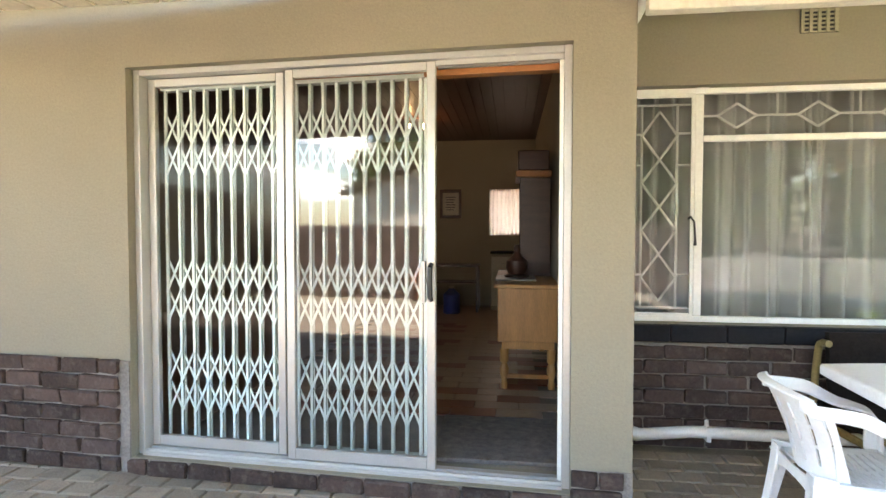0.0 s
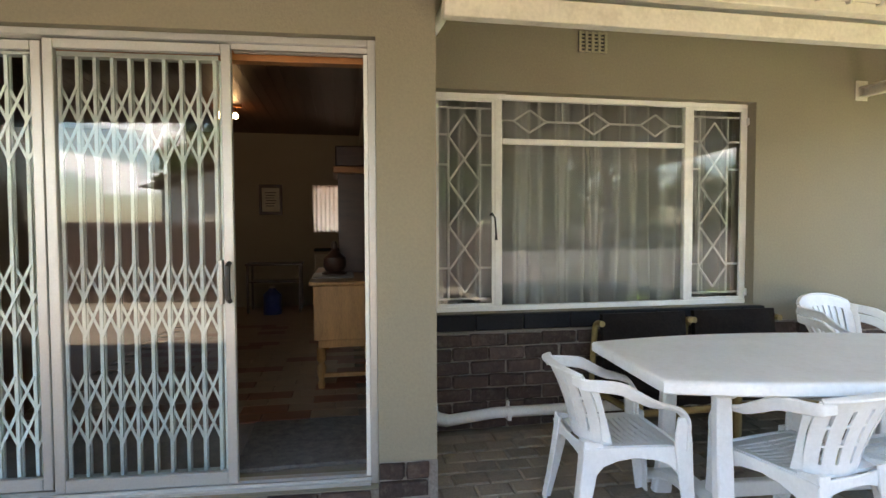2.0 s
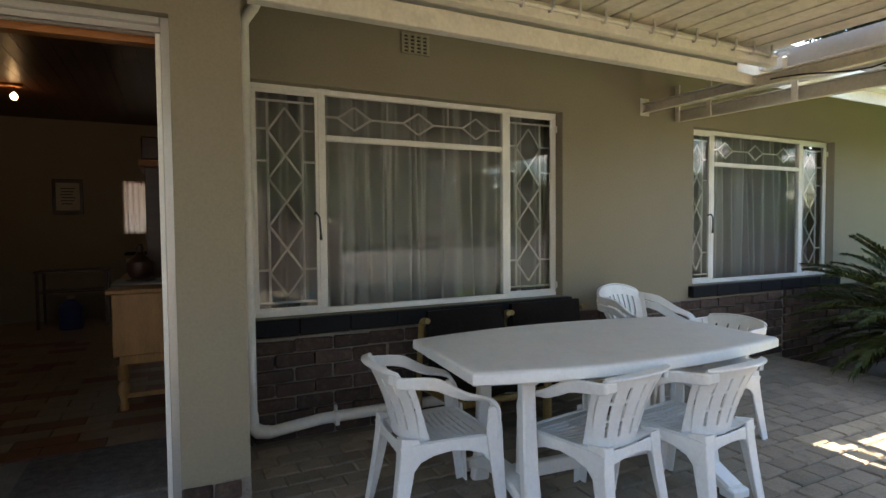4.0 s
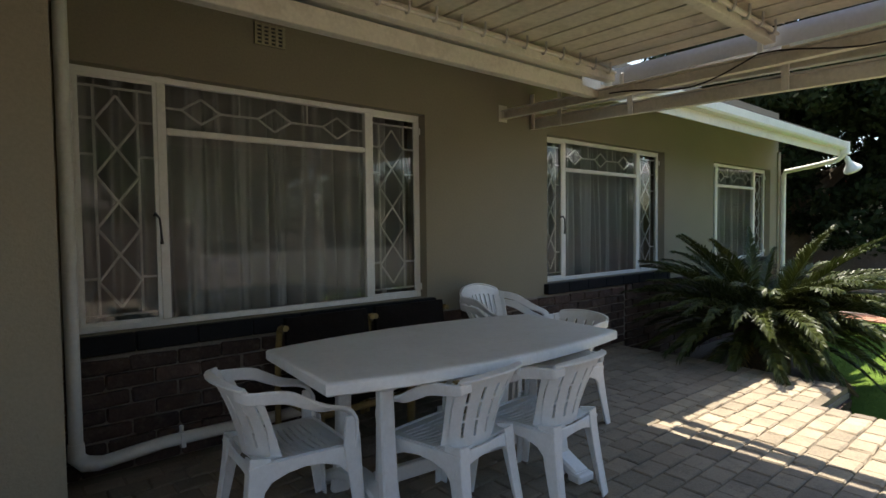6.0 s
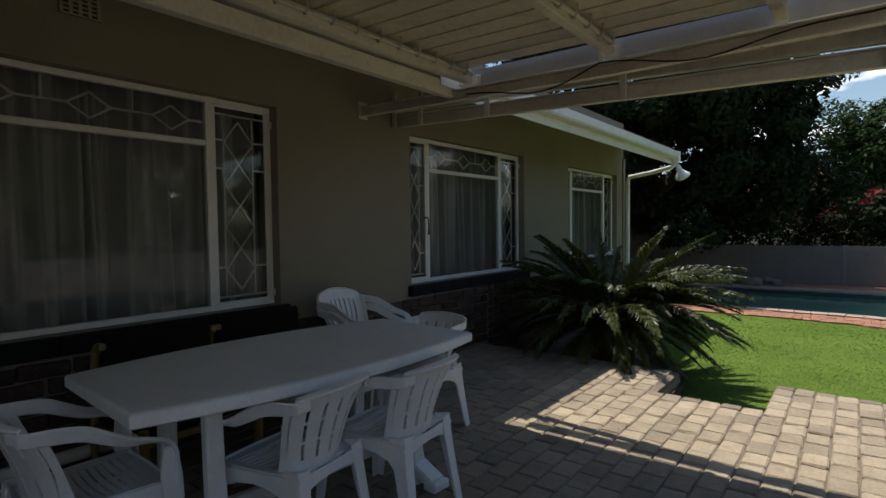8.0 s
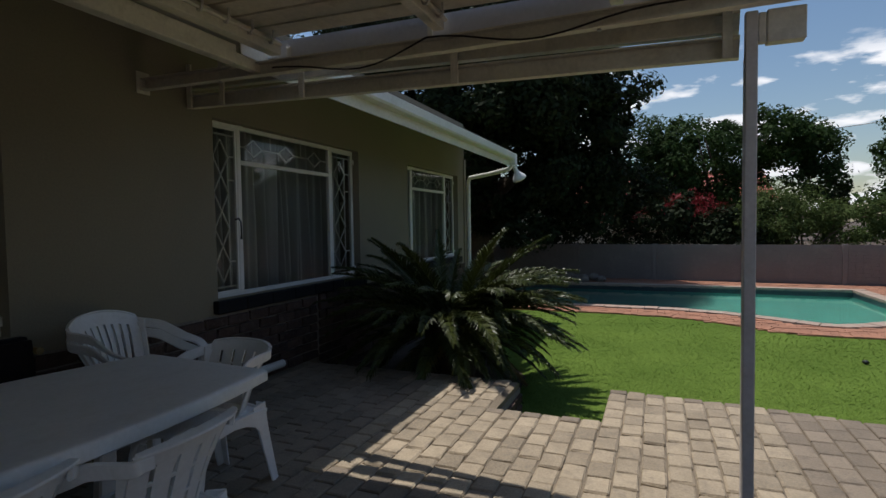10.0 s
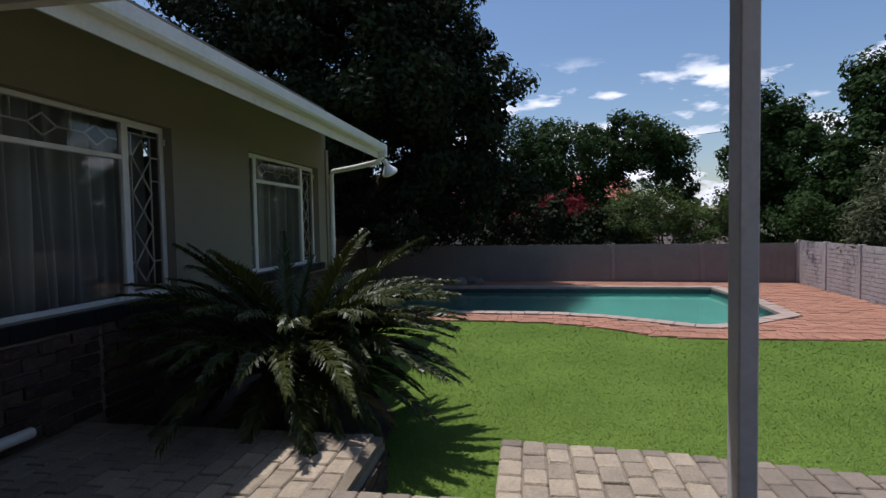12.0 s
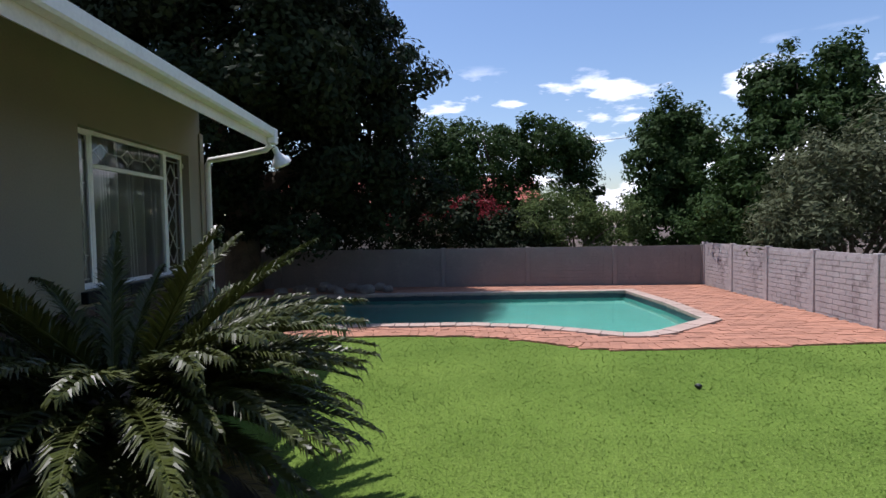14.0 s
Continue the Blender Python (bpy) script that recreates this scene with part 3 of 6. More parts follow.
# air brick over the first window
vent = thing("air_vent", "cream terracotta air brick set in the wall", "air vent", (1.70, WALL_Y, 2.443))
vb = bmesh.new()
box(vb, -0.098, 0.098, -0.004, 0.0, -0.065, 0.065)
part("backing", vb, "black", vent)
vb = bmesh.new()
for k in range(5):
    xx = -0.098 + k * 0.0437
    box(vb, xx, xx + 0.016, -0.016, -0.0045, -0.065, 0.065)
for k in range(6):
    zz = -0.065 + k * 0.0235
    box(vb, -0.098, 0.098, -0.013, -0.005, zz, zz + 0.009)
M["airbrick"] = mat("cream_air_brick", (0.33, 0.30, 0.21), 0.85, 0.1, 6, 60, 0.3)
part("grille", vb, "airbrick", vent)

# downpipe at the pillar and the waste pipe along the wall's foot
pipe = thing("corner_downpipe", "white painted round downpipe beside the pillar", "pipe")
PXX = 0.632
part("pipe", sweep(bmesh.new(), [(PXX + 0.09, 3.10, 2.56), (PXX + 0.05, 3.18, 2.47), (PXX, 3.235, 2.40), (PXX, 3.245, 2.3), (PXX, 3.245, 0.35), (PXX, 3.245, 0.16)], 0.032, 10), "white", pipe, smooth=True)
part("shoe", sweep(bmesh.new(), [(PXX, 3.245, 0.20), (PXX, 3.24, 0.13), (PXX + 0.035, 3.225, 0.095), (PXX + 0.10, 3.21, 0.085)], [0.037, 0.042, 0.042, 0.038], 10), "white", pipe, smooth=True)
waste = thing("waste_pipe", "long white plastic waste pipe clipped along the wall foot", "pipe")
part("pipe", sweep(bmesh.new(), [(PXX + 0.09, 3.21, 0.085), (PXX + 0.25, WALL_Y - 0.085, 0.10), (PXX + 0.40, WALL_Y - 0.06, 0.105), (4.6, WALL_Y - 0.055, 0.085), (5.0, WALL_Y - 0.055, 0.08)], 0.034, 10), "white", waste, smooth=True)
for xx in (1.12, 2.4, 3.7):
    cl2 = bmesh.new()
    box(cl2, xx - 0.012, xx + 0.012, WALL_Y - 0.096, WALL_Y - 0.016, 0.06, 0.14)
    lathe(cl2, [(0.012, 0.0), (0.012, 0.03), (0.006, 0.035)], 8, (xx, WALL_Y - 0.05, 0.14))
    part("pipe_clip", cl2, "white", waste)


# brick plinths: single bricks on a mortar backing
def brick_mesh(L, H, D, seed):
    rng = random.Random(seed)
    bm = bmesh.new()
    box(bm, 0, L, -D, 0, 0, H, 0.007)
    for v in bm.verts:
        v.co += Vector((rng.uniform(-1, 1) * 0.006, rng.uniform(-1, 1) * 0.006, rng.uniform(-1, 1) * 0.005))
    me = bpy.data.meshes.new("brick")
    bm.to_mesh(me)
    bm.free()
    me.materials.append(M["brick"])
    return me


BR_L, BR_H, COURSE, PITCH = 0.222, 0.072, 0.086, 0.234
BRICKS = [brick_mesh(BR_L, BR_H, 0.03, 40 + k) for k in range(6)]
HALVES = [brick_mesh(0.108, BR_H, 0.03, 60 + k) for k in range(3)]


def plinth(wall, x0, x1, y, z0, z1, rng, rz=0.0, limit=300):
    """Courses of stretchers in running bond on the face y of a wall; past the limit they are joined into one part."""
    made, extra = 0, []
    n = int(round((z1 - z0) / COURSE))
    for c in range(n):
        z = z0 + c * COURSE + 0.006
        x = x0 + (0.0 if c % 2 else 0.117)
        if not c % 2:
            o = shared("brick", rng.choice(HALVES), wall, (x0, y, z))
            made += 1
        while x + 0.1 < x1:
            if x + BR_L <= x1 + 0.01:
                shared("brick", rng.choice(BRICKS), wall, (x + rng.uniform(-0.003, 0.003), y + rng.uniform(-0.004, 0.004), z + rng.uniform(-0.002, 0.002)))
            elif x + 0.108 <= x1 + 0.02:
                shared("brick", rng.choice(HALVES), wall, (x, y, z))
            made += 1
            x += PITCH
    return made


rng = random.Random(5)
pl = structure(block("plinth_door", -3.2, DX0 - 0.001, DOOR_FACE - 0.012, DOOR_FACE - 0.001, 0.0, 0.585, "mortar"), "weathered dark brown brick plinth beside the door", "wall")
plinth(pl, -3.2, DX0, DOOR_FACE - 0.008, 0.0, 0.585, rng)
pl2 = structure(block("plinth_sill", DX0 + 0.0, X_PIL, DOOR_FACE - 0.012, DOOR_FACE - 0.001, 0.0, 0.072, "mortar"), "single course of dark brick under the door sill", "wall")
plinth(pl2, DX0, DX1, DOOR_FACE - 0.008, -0.004, 0.075, rng)
pl4 = structure(block("plinth_pillar", DX1 + 0.002, X_PIL, DOOR_FACE - 0.014, DOOR_FACE - 0.013, 0.07, 0.2, "mortar"), "two dark brick courses at the pillar foot", "wall")
plinth(pl4, DX1 + 0.004, X_PIL, DOOR_FACE - 0.008, -0.053, 0.205, rng)
pl3 = structure(block("plinth_window", X_PIL, 5.6, WALL_Y - 0.012, WALL_Y - 0.001, 0.0, 0.61, "mortar"), "dark brown brick plinth below the windows", "wall")
made = plinth(pl3, X_PIL + 0.01, 5.6, WALL_Y - 0.008, 0.0, 0.61, rng)
pl5 = structure(block("plinth_far", 5.601, X_END, WALL_Y - 0.012, WALL_Y - 0.001, LAWN, 0.61, "mortar"), "dark brick plinth behind the palm", "wall")
plinth(pl5, 5.61, X_END, WALL_Y - 0.008, LAWN, 0.61, rng)

# the door wall stands a few degrees off the window wall
PIVOT = Vector((X_PIL, DOOR_FACE, 0))
SWING = Matrix.Translation(PIVOT) @ Matrix.Rotation(radians(-3.2), 4, "Z") @ Matrix.Translation(-PIVOT)
for ob in (wall_door, door, g1, g2, pl, pl2, pl4):
    ob.matrix_basis = SWING @ ob.matrix_basis

# awning: posts, lattice beam, purlins, ribbed sheets
BX = 3.85
SHEET_Z = 2.395


def zs(y):
    return SHEET_Z - 0.012 * (2.3 - y)


awn = thing("patio_awning", "cream steel awning with box-ribbed sheets over the terrace", "awning")
# box-rib sheeting, ribs along y
vs, fs = [], []
x, i = -5.0, 0
rib = [(0.0, 0.0), (0.146, 0.0), (0.149, 0.034), (0.170, 0.034)]
xs = []
while x < BX - 0.03:
    for dx, dz in rib:
        xs.append((x + dx, dz))
    x += 0.173
for xx, dz in xs:
    for y in (2.50, -0.42):
        vs.append((xx, y, zs(y) + dz))
for k in range(len(xs) - 1):
    fs.append((2 * k, 2 * k + 1, 2 * k + 3, 2 * k + 2))
sheet = raw("sheeting", vs, fs, "sheet", awn)
sol = sheet.modifiers.new("thickness", "SOLIDIFY")
sol.thickness = 0.003


def cbeam(name, p0, p1, w, h, material, parent, label=""):
    """A channel-like beam: web with two short flanges."""
    a, b = Vector(p0), Vector(p1)
    d = (b - a).normalized()
    s = d.cross(Vector((0, 0, 1))).normalized()
    u = s.cross(d)
    bm = bmesh.new()
    sec = [(-w / 2, -h / 2), (w / 2, -h / 2), (w / 2, -h / 2 + 0.008), (-w / 2 + 0.008, -h / 2 + 0.008), (-w / 2 + 0.008, h / 2 - 0.008), (w / 2, h / 2 - 0.008), (w / 2, h / 2), (-w / 2, h / 2)]
    e = [[bm.verts.new(p + s * i + u * j) for i, j in sec] for p in (a, b)]
    for k in range(8):
        bm.faces.new((e[0][k], e[0][(k + 1) % 8], e[1][(k + 1) % 8], e[1][k]))
    bm.faces.new(e[0][::-1])
    bm.faces.new(e[1])
    return part(name, bm, material, parent, label)


part("long_beam", box(bmesh.new(), X_PIL + 0.02, 3.52, 2.32, 2.384, 2.17, 2.27, 0.004), "beam", awn)
part("long_beam_end", box(bmesh.new(), 3.521, 3.74, 2.33, 2.384, 2.17, 2.235, 0.004), "beam", awn)
part("wall_purlin", box(bmesh.new(), X_PIL + 0.02, BX - 0.04, 2.25, 2.317, 2.285, 2.37, 0.004), "beam", awn)
for y in (1.25, 0.36, -0.30):
    z = zs(y) - 0.055
    part("purlin", box(bmesh.new(), -5.0, BX - 0.03, y - 0.03, y + 0.03, z - 0.04, z + 0.042, 0.004), "beam", awn)
# hook bolts and the rod they hold
for y0 in (2.235, 1.20):
    rod = bmesh.new()
    sweep(rod, [(0.6, y0 - 0.0, zs(y0) - 0.055), (BX - 0.06, y0 - 0.0, zs(y0) - 0.055)], 0.011, 6)
    part("hook_rod", rod, "beam", awn)
    hk = bmesh.new()
    sweep(hk, [(0, 0.0, 0.02), (0, 0.0, -0.035), (0, 0.012, -0.055), (0, 0.03, -0.05), (0, 0.035, -0.03)], 0.007, 5)
    me = bpy.data.meshes.new("hook_bolt")
    hk.to_mesh(me)
    hk.free()
    me.materials.append(M["alu"])
    xx = 0.76
    while xx < BX - 0.1:
        shared("hook_bolt", me, awn, (xx, y0 - 0.02, zs(y0) - 0.02))
        xx += 0.173
# edge beam under the purlins' ends, wall to post
def xb(y):
    return 3.74 - 0.14 * (3.3 - y) / 3.6


def zb(y):
    return 2.155 + 0.026 * max(0.0, y - 1.17)


edge = thing("edge_beam", "cream steel channel beam under the awning purlins, wall to post", "beam")
cbeam("channel", (xb(WALL_Y), WALL_Y - 0.004, zb(WALL_Y)), (xb(1.17), 1.17, zb(1.17)), 0.05, 0.075, "beam", edge)
cbeam("channel", (xb(1.169), 1.169, zb(1.17)), (xb(-0.46), -0.46, 2.15), 0.05, 0.075, "beam", edge)
for y in (2.62, 0.42):
    part("bolt", lathe(bmesh.new(), [(0.011, 0.0), (0.011, 0.006), (0.006, 0.012)], 7, (xb(y), y, zb(y) - 0.05)), "alu", edge)
part("wall_plate", box(bmesh.new(), xb(3.3) - 0.05, xb(3.3) + 0.05, WALL_Y - 0.009, WALL_Y - 0.0045, 2.15, 2.29, 0.002), "beam", edge)
# lattice beam behind it: two rails tied by short uprights
lat = thing("lattice_beam", "brown-cream double steel rail with short uprights, wall to post", "beam")


def zl(y):
    return 1.965 + 0.05 * y


def xl(y):
    return 3.80 + 0.10 * y


cbeam("lower_chord", (xl(3.29), 3.29, zl(3.29) + 0.048), (xl(-0.14), -0.14, zl(-0.14) + 0.048), 0.05, 0.095, "beam", lat)
cbeam("upper_chord", (xl(3.29), 3.29, zl(3.29) + 0.18), (xl(-0.14), -0.14, zl(-0.14) + 0.158), 0.05, 0.095, "beam", lat)
for y in (3.265, 2.94, 2.24, 1.19, -0.09):
    part("upright", box(bmesh.new(), xl(y) - 0.045, xl(y) - 0.028, y - 0.02, y + 0.02, zl(y) - 0.005, zl(y) + 0.30, 0.002), "beam", lat)
# box gutter along the open end of the sheets
M["bluegut"] = mat("blue_white_gutter", (0.66, 0.68, 0.74), 0.45, 0.05, 3, 40, 0.08)
ag = thing("awning_gutter", "pale folded metal gutter at the awning edge", "gutter")
gg = bmesh.new()
gsec = [(BX, 2.385), (BX, 2.275), (BX + 0.09, 2.275), (BX + 0.09, 2.38), (BX + 0.086, 2.38), (BX + 0.086, 2.279), (BX + 0.004, 2.279), (BX + 0.004, 2.385)]
ge = [[gg.verts.new((gx, gy, gz)) for gx, gz in gsec] for gy in (-0.44, 2.30)]
for k in range(8):
    gg.faces.new((ge[0][k], ge[0][(k + 1) % 8], ge[1][(k + 1) % 8], ge[1][k]))
gg.faces.new(ge[0])
gg.faces.new(ge[1][::-1])
part("channel", gg, "bluegut", ag)
for y in (2.22, 1.31, 0.35):
    part("strap", box(bmesh.new(), BX - 0.012, BX - 0.001, y - 0.015, y + 0.015, 2.26, 2.34, 0.002), "gutterwhite", ag)
# steel post
M["postpaint"] = mat("grey_white_post", (0.55, 0.52, 0.50), 0.5, 0.07, 5, 50, 0.12, stain=(0.4, 0.36, 0.3), stain_amount=0.25)
post = thing("awning_post", "square grey-white painted steel post on the terrace", "post", (0, 0.012, 0))
part("shaft", box(bmesh.new(), 3.655, 3.697, -0.203, -0.157, 0.0, 2.11, 0.004), "postpaint", post)
part("channel", box(bmesh.new(), 3.6975, 3.739, -0.202, -0.160, 0.0, 1.94, 0.004), "postpaint", post)
part("outrigger", box(bmesh.new(), 3.66, 3.72, -0.37, -0.235, 1.98, 2.11, 0.004), "beam", post)
part("base_plate", box(bmesh.new(), 3.635, 3.76, -0.235, -0.125, 0.0, 0.008, 0.002), "postpaint", post)
part("saddle", box(bmesh.new(), 3.656, 3.69, -0.23, -0.204, 1.98, 2.10, 0.003), "beam", post)
# loose cable along the lattice beam
cable = thing("loose_cable", "thin dark electric cable strung along the beams", "cable")
pts = []
for k in range(25):
    u = k / 24
    y = 2.2 - u * 2.3
    pts.append((xb(y) - 0.034 - 0.006 * math.sin(u * 9), y, 2.17 + 0.02 * u - 0.07 * math.sin(min(1, u * 2.4) * math.pi) * (u < 0.42) - 0.06 * math.sin((u - 0.42) / 0.58 * math.pi) * (u >= 0.42) + 0.02 * math.sin(u * 17)))
M["rubber"] = mat("brown_cable_rubber", (0.022, 0.018, 0.015), 0.95, 0.2, 8, 60, 0.1)
part("wire", sweep(bmesh.new(), pts, 0.005, 5), "rubber", cable, smooth=True)

# garden furniture
def ribbon(bm, pts, sides, widths, thick):
    """A flat bar with rounded-off corners along pts; sides gives the width's direction at each point."""
    pts = [Vector(p) for p in pts]
    sides = [Vector(s).normalized() for s in sides]
    ws = widths if isinstance(widths, (list, tuple)) else [widths] * len(pts)
    rings = []
    for i, p in enumerate(pts):
        d = (pts[min(i + 1, len(pts) - 1)] - pts[max(i - 1, 0)]).normalized()
        s = (sides[i] - d * sides[i].dot(d)).normalized()
        nrm = d.cross(s)
        w, t = ws[i] / 2, thick / 2
        c = min(t, 0.35 * w) * 0.6
        sec = [(-w, -t + c), (-w + c, -t), (w - c, -t), (w, -t + c), (w, t - c), (w - c, t), (-w + c, t), (-w, t - c)]
        rings.append([bm.verts.new(p + s * a + nrm * b) for a, b in sec])
    for A, B in zip(rings, rings[1:]):
        for k in range(8):
            bm.faces.new((A[k], A[(k + 1) % 8], B[(k + 1) % 8], B[k]))
    bm.faces.new(rings[0][::-1])
    bm.faces.new(rings[-1])
    return bm


def spline(pts, n=6):
    """Smooth points through pts (Catmull-Rom)."""
    P = [Vector(p) for p in pts]
    P = [P[0] * 2 - P[1]] + P + [P[-1] * 2 - P[-2]]
    out = []
    for i in range(1, len(P) - 2):
        for k in range(n):
            t = k / n
            a, b, c, d = P[i - 1], P[i], P[i + 1], P[i + 2]
            out.append(0.5 * ((2 * b) + (c - a) * t + (2 * a - 5 * b + 4 * c - d) * t * t + (3 * b - a - 3 * c + d) * t ** 3))
    out.append(P[-2])
    return out


def back_point(u, v, fan=False):
    """A point of the curved backrest: u from -1 to 1 across, v from 0 to 1 upwards."""
    half = (0.158 + 0.087 * v) if not fan else (0.16 + 0.09 * v)
    ang = u * 1.0
    x = half * math.sin(ang) / math.sin(1.0)
    y = -0.215 - 0.055 * v - 0.075 * v * v + 0.17 * (1 - math.cos(ang))
    top = 0.325 + (0.055 if fan else 0.018) * (1 - u * u)
    return Vector((x, y, 0.40 + top * v))


def seat_point(u, v):
    """A point of the dished seat: u across, v from the back to the front."""
    x = (0.205 + 0.03 * v) * u
    y = -0.215 + 0.455 * v
    z = 0.408 - 0.022 * (1 - u * u) * math.sin(min(1, v * 1.1) * math.pi) - 0.03 * max(0, v - 0.85) / 0.15 * 0.4
    return Vector((x, y, z))


def slotted(fn, us, vs_, holes, thick):
    """A moulded sheet over fn(u, v) with slots left out, given thickness."""
    bm = bmesh.new()
    grid = [[bm.verts.new(fn(u, v)) for v in vs_] for u in us]
    for i in range(len(us) - 1):
        for j in range(len(vs_) - 1):
            cu, cv = (us[i] + us[i + 1]) / 2, (vs_[j] + vs_[j + 1]) / 2
            if any(h[0] < cu < h[1] and h[2] < cv < h[3] for h in holes):
                continue
            bm.faces.new((grid[i][j], grid[i + 1][j], grid[i + 1][j + 1], grid[i][j + 1]))
    bmesh.ops.delete(bm, geom=[v for v in bm.verts if not v.link_faces], context="VERTS")
    bmesh.ops.recalc_face_normals(bm, faces=bm.faces[:])
    bmesh.ops.solidify(bm, geom=bm.faces[:], thickness=thick)
    return bm


def cuts(lo, hi, inner, extra):
    return sorted({round(c, 4) for c in [lo, hi, *inner, *extra]})


def plastic_chair(fan=False, label="", h=1.0):
    ch = thing("plastic_chair", label, "chair", group="plastic chairs")
    n = 11
    holes = []
    for k in range(n):
        v = 0.14 + 0.70 * k / (n - 1)
        holes += [(-0.80, -0.04, v - 0.011, v + 0.011), (0.04, 0.80, v - 0.011, v + 0.011)]
    us = cuts(-1, 1, [-0.80, -0.04, 0.04, 0.80], [-0.9, -0.6, -0.4, -0.2, 0.2, 0.4, 0.6, 0.9])
    vs_ = cuts(0, 1, [e for q in holes for e in q[2:]], [0.05, 0.10, 0.89, 0.95])
    part("seat", slotted(seat_point, us, vs_, holes, 0.010), "plastic", ch, "dished seat with narrow slots across", smooth=True)
    ap = bmesh.new()
    arch = [0.115, 0.07, 0.052, 0.045, 0.052, 0.07, 0.115]
    fx = [-0.25, -0.19, -0.10, 0, 0.10, 0.19, 0.25]
    ribbon(ap, [(x, 0.243 + 0.008 * (1 - (x / 0.25) ** 2), 0.405 - w / 2) for x, w in zip(fx, arch)], [(0, 0, 1)] * 7, arch, 0.012)
    part("front_apron", ap, "plastic", ch, smooth=True)
    ap = bmesh.new()
    fx = [-0.205, -0.16, -0.09, 0, 0.09, 0.16, 0.205]
    ribbon(ap, [(x, -0.235 - 0.022 * (1 - (x / 0.2) ** 2), 0.412 - w / 2) for x, w in zip(fx, arch)], [(0, 0, 1)] * 7, [w * 0.95 for w in arch], 0.012)
    part("rear_apron", ap, "plastic", ch, smooth=True)
    for sx in (-1, 1):
        ap = bmesh.new()
        fy = [-0.235, -0.17, -0.09, 0.0, 0.10, 0.18, 0.25]
        ribbon(ap, [(sx * (0.222 + 0.03 * (y + 0.235) / 0.485), y, 0.408 - w / 2) for y, w in zip(fy, [0.14, 0.085, 0.06, 0.05, 0.06, 0.085, 0.14])], [(0, 0, 1)] * 7, [0.14, 0.085, 0.06, 0.05, 0.06, 0.085, 0.14], 0.012)
        part("side_apron", ap, "plastic", ch, smooth=True)
    # backrest sheet with rows of upright slots
    holes = []
    if fan:
        m, w, rows = 8, 0.035, [(0.16, 0.80)]
    else:
        m, w, rows = 5, 0.035, [(0.15, 0.37), (0.40, 0.62), (0.65, 0.84)]
    for k in range(m):
        u = -0.68 + 1.36 * k / (m - 1)
        holes += [(u - w, u + w, a, b) for a, b in rows]
    us = cuts(-1, 1, [e for q in holes for e in q[:2]], [-0.9, -0.8, 0.8, 0.9])
    vs_ = cuts(0, 1, [e for r_ in rows for e in r_], [0.05, 0.25, 0.5, 0.75, 0.9, 0.96])
    part("backrest", slotted(lambda u, v: back_point(u, v, fan), us, vs_, holes, 0.009), "plastic", ch, "curved backrest with rows of upright slots", smooth=True)
    lip = bmesh.new()
    lus = [-1 + 2 * k / 16 for k in range(17)]
    ribbon(lip, [back_point(u, 1.0, fan) + Vector((0, -0.012, 0.0)) for u in lus], [(0, 1, 0.25)] * 17, [0.022 + 0.022 * (1 - u * u) for u in lus], 0.013)
    part("top_roll", lip, "plastic", ch, smooth=True)
    for sx in (-1, 1):
        # arm: broad band from the back's corner forward and down into the front leg
        arm = bmesh.new()
        b0, b1, b2 = back_point(sx * 0.74, 1.0, fan), back_point(sx * 0.9, 1.0, fan), back_point(sx * 1.0, 1.0, fan)
        dn = Vector((0, -0.004, -0.034))
        pts = spline([b0 + dn, b1 + dn, b2 + dn + Vector((sx * 0.004, 0.012, -0.002)), (sx * 0.262, -0.10, b2.z - 0.052), (sx * 0.274, -0.01, b2.z - 0.088), (sx * 0.278, 0.07, 0.604), (sx * 0.276, 0.145, 0.588), (sx * 0.271, 0.210, 0.566), (sx * 0.267, 0.247, 0.520), (sx * 0.262, 0.252, 0.455), (sx * 0.258, 0.250, 0.395)], 4)
        sides = [Vector((0.85, 0, 0.3)).lerp(Vector((0.18 * sx, 0, 1)), min(1, max(0, 1.75 - i / 14))) if sx > 0 else Vector((0.85, 0, -0.3)).lerp(Vector((0.18, 0, -1)), min(1, max(0, 1.75 - i / 14))) for i in range(len(pts))]
        ribbon(arm, pts, sides, [0.040 + 0.018 * min(1, i / 12) for i in range(len(pts))], 0.016)
        part("armrest", arm, "plastic", ch, smooth=True)
        rear = bmesh.new()
        p2 = [back_point(sx * 0.99, v, fan) for v in (0.90, 0.8, 0.6, 0.4, 0.2, 0.02)] + [Vector((sx * 0.208, -0.19, 0.36))]
        ribbon(rear, [p + Vector((sx * 0.003, 0.022, 0)) for p in p2], [(0.25 * sx, 1, 0)] * 7, [0.055, 0.036, 0.030, 0.030, 0.040, 0.065, 0.085], 0.012)
        part("back_post", rear, "plastic", ch, smooth=True)
        fl = bmesh.new()
        p3 = spline([(sx * 0.276, 0.222, 0.540), (sx * 0.272, 0.228, 0.47), (sx * 0.268, 0.236, 0.38), (sx * 0.262, 0.262, 0.18), (sx * 0.268, 0.285, 0.0)], 3)
        k3 = len(p3)
        ws = [0.050 + 0.042 * math.sin(min(1, i / (k3 * 0.45)) * math.pi / 2) - 0.042 * max(0, i / (k3 - 1) - 0.45) / 0.55 for i in range(k3)]
        ribbon(fl, p3, [(0, 1, 0)] * k3, ws, 0.014)
        ribbon(fl, [p + Vector((-sx * 0.030, 0.5 * w - 0.006, 0)) for p, w in zip(p3[5:], ws[5:])], [(1, 0, 0)] * (k3 - 5), [0.066 - 0.003 * i for i in range(k3 - 5)], 0.012)
